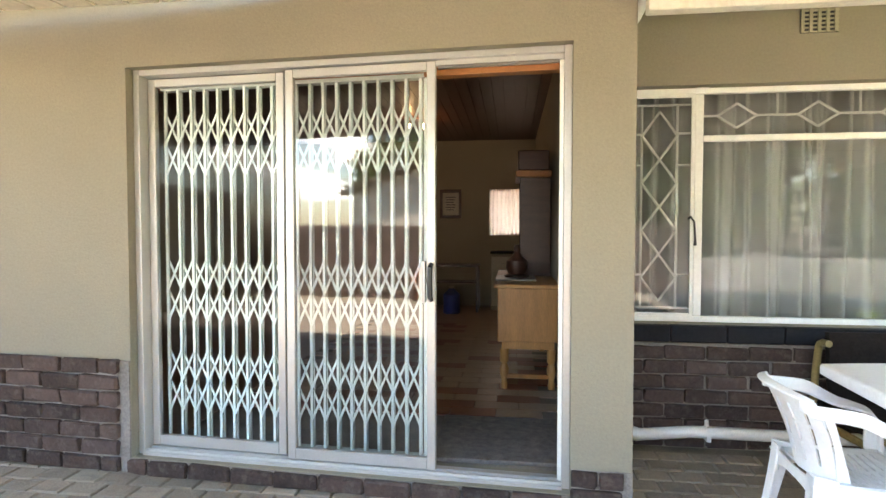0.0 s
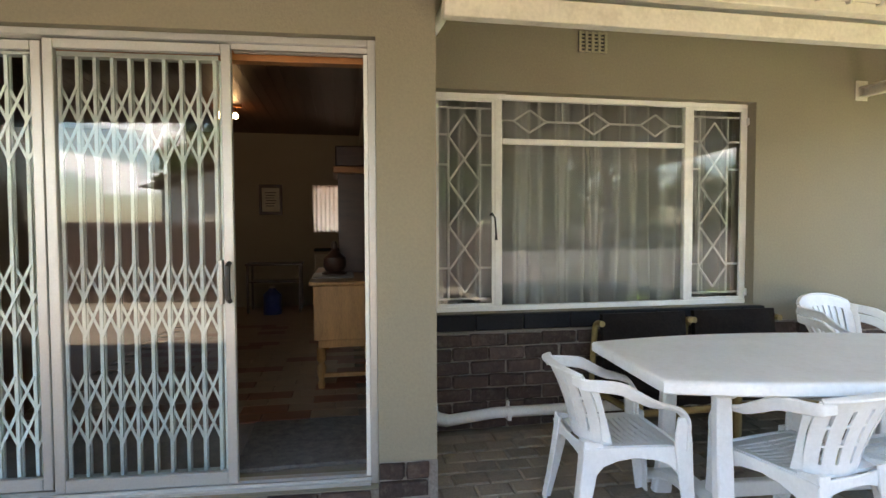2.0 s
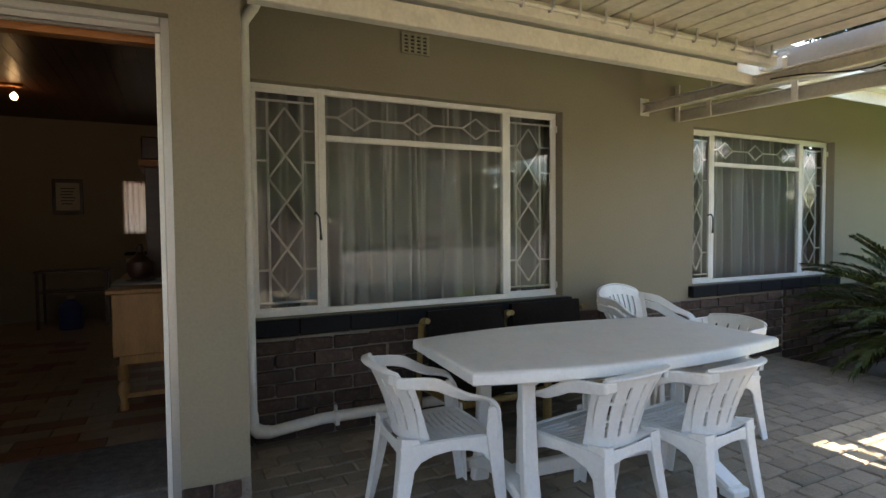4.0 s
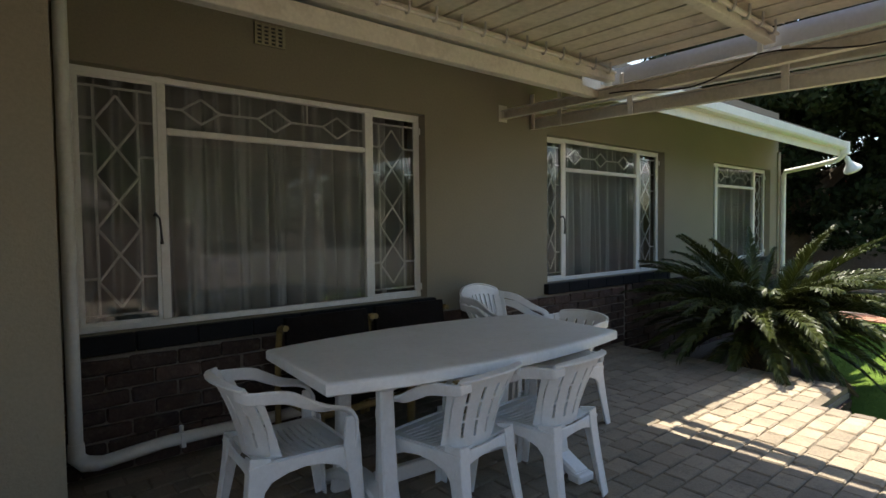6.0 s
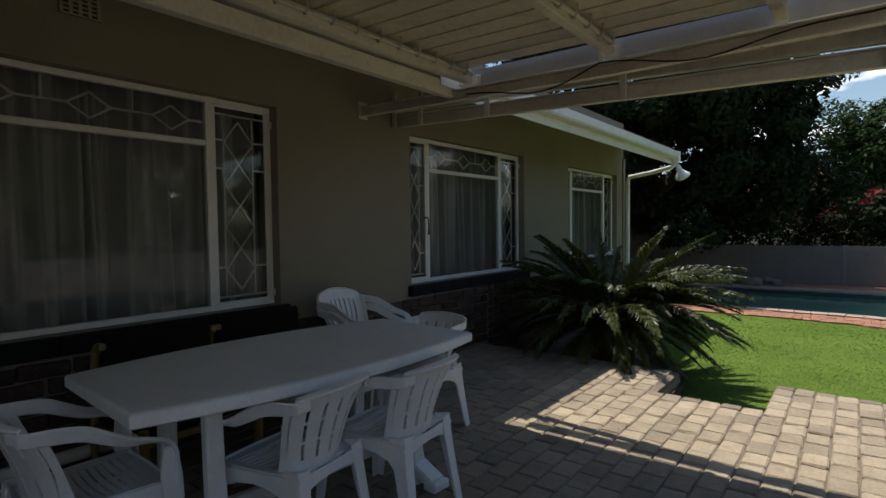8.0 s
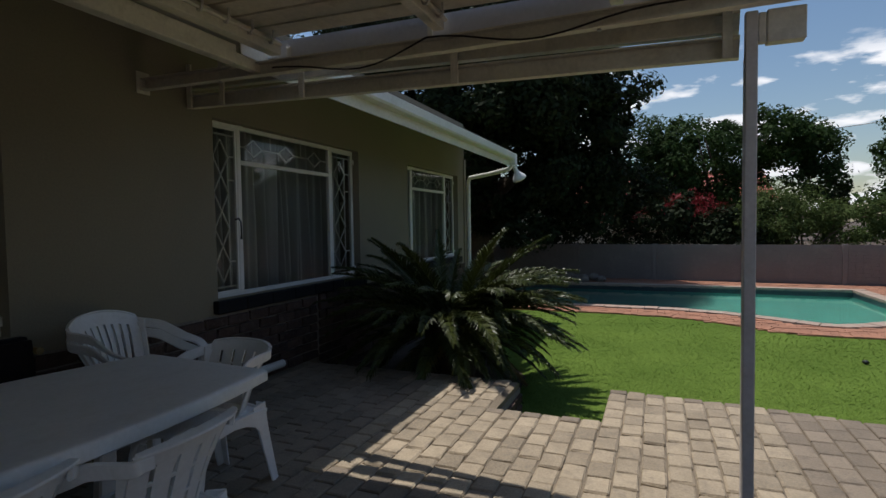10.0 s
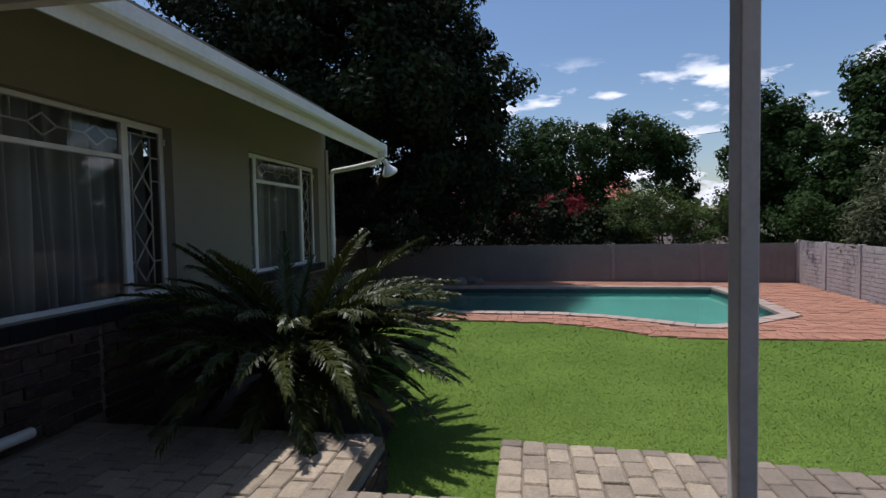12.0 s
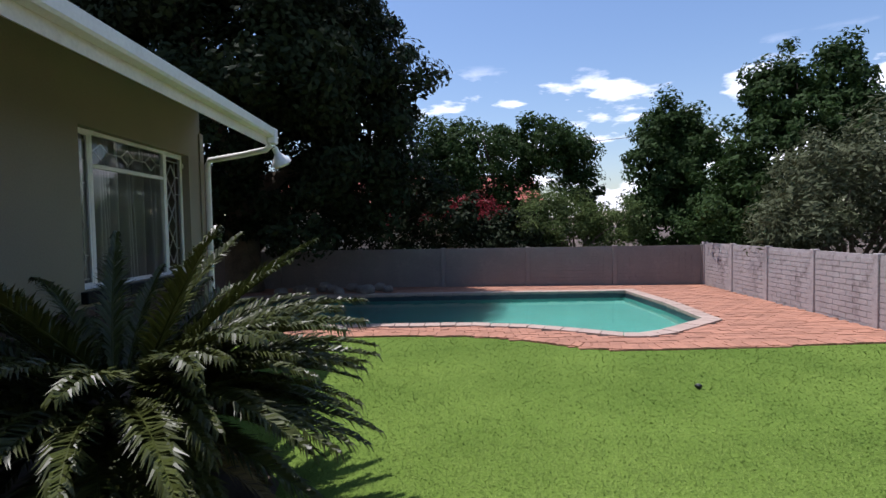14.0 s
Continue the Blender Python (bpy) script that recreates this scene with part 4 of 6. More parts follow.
        part("leg", fl, "plastic", ch, smooth=True)
        bl3 = bmesh.new()
        p4 = spline([(sx * 0.214, -0.205, 0.43), (sx * 0.218, -0.222, 0.33), (sx * 0.228, -0.255, 0.17), (sx * 0.24, -0.295, 0.0)], 3)
        k4 = len(p4)
        ws = [0.10 - 0.05 * i / (k4 - 1) for i in range(k4)]
        ribbon(bl3, p4, [(0, 1, 0)] * k4, ws, 0.014)
        ribbon(bl3, [p + Vector((-sx * 0.032, -0.5 * w + 0.006, 0)) for p, w in zip(p4, ws)], [(1, 0, 0)] * k4, [0.072 - 0.003 * i for i in range(k4)], 0.012)
        part("leg", bl3, "plastic", ch, smooth=True)
    ch.scale = (h, h, h * 1.13)
    return ch


CH, FH = 0.82, 0.9
first = plastic_chair(False, "white moulded plastic armchair pushed up to the table", CH)
first.matrix_basis = pose(1.85, 1.80, 0, 0, 0, 9) @ Matrix.Diagonal((CH, CH, CH * 1.13, 1))
copy_thing(first, pose(2.31, 1.70, 0, 0, 0, 6))
c = copy_thing(first, pose(1.27, 2.17, 0, 0, 0, -93))
c["label"] = "white moulded plastic armchair at the table's end"
c = copy_thing(first, pose(3.10, 2.2, 0, 0, 0, 84))
c["label"] = "white plastic armchair facing the table's far end"
fan_chair = plastic_chair(True, "white plastic fan-back armchair stacked by the wall", FH)
fan_chair.matrix_basis = pose(3.29, 2.84, 0.0, 0, 0, -172) @ Matrix.Diagonal((FH, FH, FH * 1.06, 1))
copy_thing(fan_chair, pose(3.29, 2.84, 0.06, 0, 0, -172))

# table: bowed top with a rim, two trestle pedestals
tb = thing("patio_table", "long white plastic table with bowed sides and trestle feet", "table", (2.08, 2.035, 0))
tb.rotation_euler = (0, 0, radians(-4.5))


def table_outline(inset, n=14):
    L, e, m = 0.815 - inset, 0.345 - inset, 0.455 - inset
    pts = []
    for k in range(n + 1):
        u = -1 + 2 * k / n
        pts.append((L * u, -(e + (m - e) * (1 - u * u))))
    pts += [(-x, -y) for x, y in pts]
    return pts


tt = bmesh.new()
rings = []
for inset, z in ((0.012, 0.655), (0.0, 0.663), (0.0, 0.698), (0.006, 0.706), (0.016, 0.709), (0.05, 0.709)):
    rings.append([tt.verts.new((x, y, z)) for x, y in table_outline(inset)])
for A, B in zip(rings, rings[1:]):
    for k in range(len(A)):
        tt.faces.new((A[k], A[(k + 1) % len(A)], B[(k + 1) % len(A)], B[k]))
tt.faces.new(rings[-1])
low = [tt.verts.new((x, y, 0.675)) for x, y in table_outline(0.03)]
for k in range(len(low)):
    tt.faces.new((rings[0][(k + 1) % len(low)], rings[0][k], low[k], low[(k + 1) % len(low)]))
tt.faces.new(low[::-1])
part("tabletop", tt, "plastic", tb, "smooth white tabletop with a rounded rim", smooth=True)
for sx in (-1, 1):
    for sy in (-1, 1):
        lg = bmesh.new()
        px = 0.50 * sx
        p = spline([(px, 0.20 * sy, 0.66), (px, 0.20 * sy, 0.58), (px, 0.215 * sy, 0.30), (px, 0.235 * sy, 0.12), (px, 0.26 * sy, 0.0)], 4)
        ribbon(lg, p, [(1, 0, 0)] * len(p), [0.062 + 0.028 * (i / (len(p) - 1)) ** 2 for i in range(len(p))], 0.05)
        part("leg", lg, "plastic", tb, smooth=True)
        part("collar", lathe(bmesh.new(), [(0.05, 0.60), (0.062, 0.615), (0.066, 0.65), (0.066, 0.674)], 16, (px, 0.20 * sy, 0)), "plastic", tb, smooth=True)
    ft = bmesh.new()
    p = spline([(0.50 * sx, -0.37, 0.03), (0.50 * sx, -0.30, 0.06), (0.50 * sx, -0.15, 0.125), (0.50 * sx, 0, 0.14), (0.50 * sx, 0.15, 0.125), (0.50 * sx, 0.30, 0.06), (0.50 * sx, 0.37, 0.03)], 4)
    ribbon(ft, p, [(1, 0, 0)] * len(p), 0.10, 0.05)
    part("foot", ft, "plastic", tb, smooth=True)
    for sy in (-1, 1):
        part("foot_pad", box(bmesh.new(), 0.5 * sx - 0.055, 0.5 * sx + 0.055, 0.37 * sy - 0.04, 0.37 * sy + 0.04, 0, 0.045, 0.008), "plastic", tb)
part("stretcher", box(bmesh.new(), -0.45, 0.45, -0.02, 0.02, 0.09, 0.16, 0.006), "plastic", tb)

# two low cane seats with dark covers below the window
M["cane"] = mat("yellow_cane", (0.24, 0.17, 0.06), 0.5, 0.2, 6, 40, 0.2)
M["darkcloth"] = mat("dark_brown_cover", (0.012, 0.009, 0.008), 0.95, 0.3, 4, 80, 0.6, 30, spec=0.15)


def cane_seat(at, rz):
    s = thing("cane_bench_seat", "low yellow-painted cane seat with a dark brown cushion", "bench", at, "cane seats")
    s.rotation_euler = (0, 0, rz)
    for sx in (-1, 1):
        pl_ = [(sx * 0.30, 0.26, 0.0), (sx * 0.30, 0.25, 0.35), (sx * 0.30, 0.22, 0.60), (sx * 0.30, 0.19, 0.665), (sx * 0.30, 0.12, 0.675)]
        part("back_leg", sweep(bmesh.new(), spline(pl_, 4), 0.019, 9), "cane", s, "yellow cane upright with a bent top", smooth=True)
        part("front_leg", sweep(bmesh.new(), [(sx * 0.30, -0.28, 0.0), (sx * 0.30, -0.28, 0.33)], 0.024, 9), "cane", s, smooth=True)
        part("side_rail", sweep(bmesh.new(), [(sx * 0.30, -0.29, 0.26), (sx * 0.30, 0.26, 0.24)], 0.02, 8), "cane", s, smooth=True)
    part("front_rail", sweep(bmesh.new(), [(-0.30, -0.28, 0.26), (0.30, -0.28, 0.26)], 0.02, 8), "cane", s, smooth=True)

    def cushion(name, sx, sy, sz, at2, tilt):
        bm = bmesh.new()
        bmesh.ops.create_grid(bm, x_segments=14, y_segments=12, size=1)
        top = bm.faces[:]
        r = bmesh.ops.extrude_face_region(bm, geom=top)
        up = [v for v in r["geom"] if isinstance(v, bmesh.types.BMVert)]
        upset = set(up)
        for v in bm.verts:
            ex = (1 - abs(v.co.x) ** 4) * (1 - abs(v.co.y) ** 4)
            h_ = (0.35 + 0.65 * ex) * (1 if v in upset else -1) + 0.25 * noise.noise((v.co.x * 2.3 + at2[0] * 9, v.co.y * 2.3, 1.7))
            v.co = Vector((v.co.x * sx, v.co.y * sy, h_ * sz))
        bm.transform(pose(*at2, tilt, 0, 0))
        part(name, bm, "darkcloth", s, smooth=True)

    cushion("seat_cushion", 0.29, 0.27, 0.055, (0, -0.01, 0.31), 0)
    cushion("back_cushion", 0.285, 0.20, 0.055, (0, 0.15, 0.53), 84)
    return s


cane_seat((1.95, 2.92, 0), 0.02)
cane_seat((2.58, 2.93, 0), -0.03)

# pool outline shared by coping, water and basin
POOL = [(11.62, 5.6), (11.62, 2.0), (11.60, 0.9), (11.55, -0.05), (11.30, -0.85), (10.90, -1.50), (10.52, -2.02), (10.48, -2.35), (10.72, -2.85), (11.62, -3.95), (13.4, -4.10), (15.7, -4.05), (15.9, 2.5), (15.8, 5.6)]
LAWN_EDGE = [(10.95, 6.5), (10.95, 2.0), (10.95, 1.0), (10.85, 0.1), (10.6, -0.55), (10.15, -1.1), (9.90, -1.5), (9.80, -1.9), (9.80, -2.6), (9.85, -3.6), (9.9, -4.8), (9.9, -5.62)]


def inset(poly, d):
    out, n = [], len(poly)
    for i in range(n):
        a, b, c = Vector(poly[i - 1]), Vector(poly[i]), Vector(poly[(i + 1) % n])
        n1 = Vector(((b - a).y, -(b - a).x)).normalized()
        n2 = Vector(((c - b).y, -(c - b).x)).normalized()
        m = (n1 + n2).normalized()
        k = d / max(0.4, m.dot(n1))
        out.append((b.x + m.x * k, b.y + m.y * k))
    return out


def inside(p, poly):
    x, y, r = p[0], p[1], False
    for i in range(len(poly)):
        (xa, ya), (xb, yb) = poly[i - 1], poly[i]
        if (ya > y) != (yb > y) and x < (xb - xa) * (y - ya) / (yb - ya) + xa:
            r = not r
    return r


def area2(poly):
    return sum(poly[i - 1][0] * poly[i][1] - poly[i][0] * poly[i - 1][1] for i in range(len(poly)))


SIGN = 1 if area2(POOL) > 0 else -1
IN = inset(POOL, -0.26 * SIGN)
if abs(area2(IN)) > abs(area2(POOL)):
    IN = inset(POOL, 0.26 * SIGN)
M["basin"] = mat("pool_plaster", (0.065, 0.27, 0.215), 0.6, 0.08, 1.2, 20, 0.1)
M["pooltile"] = mat("dark_waterline_tile", (0.03, 0.05, 0.06), 0.3, 0.25, 8, 40, 0.1)
M["water"] = glass("pool_water", (0.72, 0.97, 0.95))
wb = M["water"].node_tree
wn_ = wb.nodes.new("ShaderNodeTexNoise")
wn_.inputs["Scale"].default_value, wn_.inputs["Detail"].default_value = 5.0, 3
wbp = wb.nodes.new("ShaderNodeBump")
wbp.inputs["Strength"].default_value, wbp.inputs["Distance"].default_value = 0.12, 0.02
wtc = wb.nodes.new("ShaderNodeTexCoord")
wb.links.new(wtc.outputs["Object"], wn_.inputs["Vector"])
wb.links.new(wn_.outputs["Fac"], wbp.inputs["Height"])
wb.links.new(wbp.outputs[0], wb.nodes["Principled BSDF"].inputs["Normal"])
wb.nodes["Principled BSDF"].inputs["IOR"].default_value = 1.33

pool = structure(thing("swimming_pool", "", "pool"), "kinked turquoise swimming pool with a pale brick coping", "pool")
ZC = LAWN + 0.035
bs = bmesh.new()
top = [bs.verts.new((x, y, ZC - 0.05)) for x, y in IN]
wl_ = [bs.verts.new((x, y, ZC - 0.22)) for x, y in IN]
n = len(IN)
for k in range(n):
    bs.faces.new((top[k], top[(k + 1) % n], wl_[(k + 1) % n], wl_[k]))
part("waterline_tiles", bs, "pooltile", pool, "dark blue waterline tile band")
bs = bmesh.new()
wl_ = [bs.verts.new((x, y, ZC - 0.22)) for x, y in IN]
bt = [bs.verts.new((x, y, -0.86)) for x, y in inset(IN, (0.12 if abs(area2(inset(IN, 0.12))) < abs(area2(IN)) else -0.12))]
for k in range(n):
    bs.faces.new((wl_[k], wl_[(k + 1) % n], bt[(k + 1) % n], bt[k]))
bs.faces.new(bt)
part("basin", bs, "basin", pool, "turquoise painted basin")
water = structure(raw("water", [(x, y, ZC - 0.15) for x, y in IN], [tuple(range(n))], "water"), "clear calm turquoise pool water", "water")
water.visible_shadow = False

# coping: single pale bricks round the edge
cop = bmesh.new()
rng = random.Random(8)
for i in range(n):
    a, b, c, d = Vector(POOL[i]), Vector(POOL[(i + 1) % n]), Vector(IN[(i + 1) % n]), Vector(IN[i])
    m = max(1, int((b - a).length / 0.22))
    for k in range(m):
        u0, u1 = (k + 0.025) / m, (k + 0.975) / m
        q = [a.lerp(b, u0), a.lerp(b, u1), d.lerp(c, u1), d.lerp(c, u0)]
        z = ZC + rng.uniform(-0.003, 0.003)
        vs = [cop.verts.new((p.x, p.y, z)) for p in q] + [cop.verts.new((p.x, p.y, z - 0.07)) for p in q]
        for f in ((0, 1, 2, 3), (0, 4, 5, 1), (1, 5, 6, 2), (2, 6, 7, 3), (3, 7, 4, 0)):
            cop.faces.new([vs[j] for j in f])
part("coping", cop, "coping", pool, "pale weathered coping bricks")
pool.children[-1]["kind"] = "stuff"

# red brick paving between lawn, pool and walls: courses of long bricks
redp = structure(thing("pavement_pool", "", "paving"), "orange-red clay brick paving round the pool", "paving")
PAVE = LAWN_EDGE + [(16.5, -6.08), (17.3, 0.0), (17.5, 6.5)]
vs, fs = [], []
rng = random.Random(4)


def add_brick(cx, cy, lx, ly, z, h=0.04):
    k = len(vs)
    for sx, sy in ((-1, -1), (1, -1), (1, 1), (-1, 1)):
        vs.append((cx + sx * lx / 2, cy + sy * ly / 2, z))
    for sx, sy in ((-1, -1), (1, -1), (1, 1), (-1, 1)):
        vs.append((cx + sx * (lx / 2 + 0.003), cy + sy * (ly / 2 + 0.003), z - h))
    fs.extend([(k, k + 1, k + 2, k + 3), (k, k + 4, k + 5, k + 1), (k + 1, k + 5, k + 6, k + 2), (k + 2, k + 6, k + 7, k + 3), (k + 3, k + 7, k + 4, k)])


x, row = 9.4, 0
while x < far_wall_x - 0.05:
    y = -6.2 + (row % 2) * 0.11
    while y < 6.5:
        if inside((x, y), PAVE) and not inside((x, y), POOL):
            add_brick(x, y, 0.106, 0.214, LAWN + 0.018 + rng.uniform(-0.004, 0.004))
        y += 0.224
    x += 0.116
    row += 1
o = raw("brick_paving", vs, fs, "redpaver", redp)
o["kind"] = "stuff"
# edging bricks along the lawn
vs, fs = [], []
ed = bmesh.new()
for a, b in zip(LAWN_EDGE, LAWN_EDGE[1:]):
    a, b = Vector(a), Vector(b)
    m = max(1, int((b - a).length / 0.115))
    nn = Vector((-(b - a).y, (b - a).x)).normalized()
    if nn.x < 0:
        nn = -nn
    for k in range(m):
        u0, u1 = (k + 0.04) / m, (k + 0.96) / m
        q = [a.lerp(b, u0), a.lerp(b, u1), a.lerp(b, u1) + nn * 0.21, a.lerp(b, u0) + nn * 0.21]
        z = LAWN + 0.024 + rng.uniform(-0.004, 0.004)
        w = [ed.verts.new((p.x, p.y, z)) for p in q] + [ed.verts.new((p.x, p.y, z - 0.06)) for p in q]
        for f in ((0, 1, 2, 3), (0, 4, 5, 1), (1, 5, 6, 2), (2, 6, 7, 3), (3, 7, 4, 0)):
            ed.faces.new([w[j] for j in f])
part("edging", ed, "redpaver", redp)["kind"] = "stuff"
bedv = [(x, y, LAWN - 0.012) for x, y in PAVE]
redbed = bmesh.new()
outer = [redbed.verts.new(p) for p in bedv]
edges = [redbed.edges.new((outer[i - 1], outer[i])) for i in range(len(outer))]
hole = [redbed.verts.new((x, y, LAWN - 0.012)) for x, y in inset(POOL, 0.0)]
edges += [redbed.edges.new((hole[i - 1], hole[i])) for i in range(len(hole))]
bmesh.ops.triangle_fill(redbed, use_beauty=True, edges=edges)
for f in [f for f in redbed.faces if inside(f.calc_center_median(), POOL)]:
    redbed.faces.remove(f)
part("bedding", redbed, "sand", redp)

# lawn
rng = random.Random(17)
LAWN_POLY = [(4.5, -5.2)] + LAWN_EDGE[::-1] + [(10.75, 9.0), (5.3, 9.0), (5.3, 1.23), (4.5, 1.23)]
lw = bmesh.new()
lv = [lw.verts.new((x, y, LAWN)) for x, y in LAWN_POLY]
lw.faces.new(lv)
bmesh.ops.triangulate(lw, faces=lw.faces[:])
lawn = structure(part("lawn", lw, "turf"), "short bright green mown lawn in sun", "ground")
BED = [(5.35, 1.55), (5.75, 1.35), (6.6, 1.45), (7.3, 1.9), (8.0, 2.7), (9.9, 2.9), (9.9, 3.31), (5.35, 3.31)]
vs, fs = [], []
npr = np.random.RandomState(3)
count = 0
for (bx0, bx1, by0, by1, dens, wid) in ((4.66, 7.2, -3.2, 1.9, 5200, 0.0045), (7.2, 9.2, -5.6, 3.2, 2600, 0.0065), (9.2, 10.9, -6.0, 4.0, 1500, 0.009)):
    m = int((bx1 - bx0) * (by1 - by0) * dens)
    P = npr.rand(m, 6)
    for q in P:
        x, y = bx0 + q[0] * (bx1 - bx0), by0 + q[1] * (by1 - by0)
        if not inside((x, y), LAWN_POLY) or inside((x, y), BED):
            continue
        h = 0.005 + 0.009 * q[2]
        a, l_ = q[3] * 6.283, 0.014 + 0.022 * q[4]
        ca, sa = math.cos(a), math.sin(a)
        k = len(vs)
        vs.append((x - wid * sa, y + wid * ca, LAWN - 0.002))
        vs.append((x + wid * sa, y - wid * ca, LAWN - 0.002))
        vs.append((x + l_ * ca, y + l_ * sa, LAWN + h))
        fs.append((k, k + 1, k + 2))
grass = tagged(raw("grass", vs, fs, "blade"), "short mown grass blades of the lawn", "grass", kind="stuff")
bedo = raw("planting_bed", [(x, y, LAWN + 0.012) for x, y in BED], [tuple(range(len(BED)))], "soil")
structure(bedo, "shaded dark soil bed under the palm", "ground")
peb = thing("lawn_pebble", "small dark stone lying on the lawn", "stone", (8.27, -1.93, LAWN))
pb = bmesh.new()
bmesh.ops.create_icosphere(pb, subdivisions=2, radius=0.034)
for v in pb.verts:
    v.co = v.co * (1 + 0.25 * noise.noise(v.co * 30)) * 1.0
    v.co.z = v.co.z * 0.7 + 0.03
part("stone", pb, "black", peb, smooth=True)

# garden walls of painted concrete panels and posts
WTOP = 0.70


# same wall paint, paler as in sun; dark patches carry stains and shadows
M["wall_sunlit"] = mat("sunlit_peeling_wall_paint", (0.40, 0.36, 0.345), 0.85, 0.14, 1.5, 40, 0.4, stain=(0.16, 0.135, 0.125), stain_amount=0.6)


def panel_wall(name, p0, p1, n, label, z1, paint="wall_shaded"):
    w = structure(thing(name, "", "wall"), label, "wall")
    a, b = Vector(p0), Vector(p1)
    d = (b - a) / n
    ang = math.atan2(d.y, d.x)
    L = d.length
    for k in range(n):
        o = a + d * k
        holder = part("panel", box(bmesh.new(), 0.055, L - 0.055, 0.02, 0.06, LAWN - 0.1 - WTOP, z1 - WTOP), paint, w)
        holder.location, holder.rotation_euler = (o.x, o.y, WTOP), (0, 0, ang)
        pm = bmesh.new()
        h = 0.086
        rows = int((z1 - LAWN + 0.05) / h)
        for r in range(rows):
            zz = LAWN - 0.03 - WTOP + r * h
            off = (r % 2) * 0.15
            xx = 0.06 - off
            while xx < L - 0.06:
                q0, q1 = max(0.06, xx), min(L - 0.06, xx + 0.292)
                if q1 - q0 > 0.03:
                    box(pm, q0, q1, 0.006, 0.0195, zz, zz + h - 0.011)
                xx += 0.30
        face = part("panel_bricks", pm, paint, w, "painted brick-patterned panel face")
        face.location, face.rotation_euler = (o.x, o.y, WTOP), (0, 0, ang)
    for k in range(n + 1):
        o = a + d * k
        ps = part("post", box(bmesh.new(), -0.055, 0.055, -0.02, 0.09, LAWN - 0.1 - WTOP, z1 + 0.02 - WTOP, 0.006), paint, w)
        ps.location, ps.rotation_euler = (o.x, o.y, WTOP), (0, 0, ang)
    return w


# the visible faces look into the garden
panel_wall("wall_garden_side", (16.5, -6.1), (3.6, -5.08), 9, "grey-white painted brick-patterned panel garden wall", 0.72, "wall_sunlit")
# far wall: same paint, in the copy darkened for shade
panel_wall("wall_garden_far", (18.2, 13.0), (16.5, -6.1), 9, "panel garden wall behind the pool, its grey darkened for shade", 0.66)
panel_wall("wall_garden_back", (-6.0, 13.0), (18.2, 13.0), 10, "grey panel garden wall behind the house", 0.7)

# plants
def leaf_mat(name, base, rough=0.68, var=0.35, trans=0.25):
    m = mat(name, base, rough, var, 0.8, 6, 0, island=0.5, spec=0.1)
    n, l = m.node_tree.nodes, m.node_tree.links
    b, out = n["Principled BSDF"], n["Material Output"]
    tr, mx = n.new("ShaderNodeBsdfTranslucent"), n.new("ShaderNodeMixShader")
    src = b.inputs["Base Color"].links[0].from_socket
    l.new(src, tr.inputs[0])
    mx.inputs[0].default_value = trans
    l.new(b.outputs[0], mx.inputs[1])
    l.new(tr.outputs[0], mx.inputs[2])
    l.new(mx.outputs[0], out.inputs[0])
    return m


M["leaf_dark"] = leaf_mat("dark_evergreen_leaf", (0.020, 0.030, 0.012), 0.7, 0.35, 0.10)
M["leaf_mid"] = leaf_mat("mid_green_leaf", (0.034, 0.064, 0.016))
M["leaf_light"] = leaf_mat("light_green_leaf", (0.085, 0.12, 0.035))
M["leaf_olive"] = leaf_mat("grey_olive_leaf", (0.10, 0.115, 0.06))
M["leaf_palm"] = leaf_mat("cycad_leaflet", (0.048, 0.060, 0.012), 0.42, 0.35, 0.08)
M["leaf_palm"].node_tree.nodes["Principled BSDF"].inputs["Specular IOR Level"].default_value = 0.32
M["leaf_dry"] = leaf_mat("dry_cycad_leaflet", (0.22, 0.16, 0.07), 0.5, 0.25, 0.15)
M["bark"] = mat("grey_brown_bark", (0.10, 0.075, 0.05), 0.9, 0.3, 5, 40, 0.8)
M["cycad_trunk"] = mat("scaly_cycad_trunk", (0.07, 0.05, 0.035), 0.95, 0.35, 9, 50, 1.0)


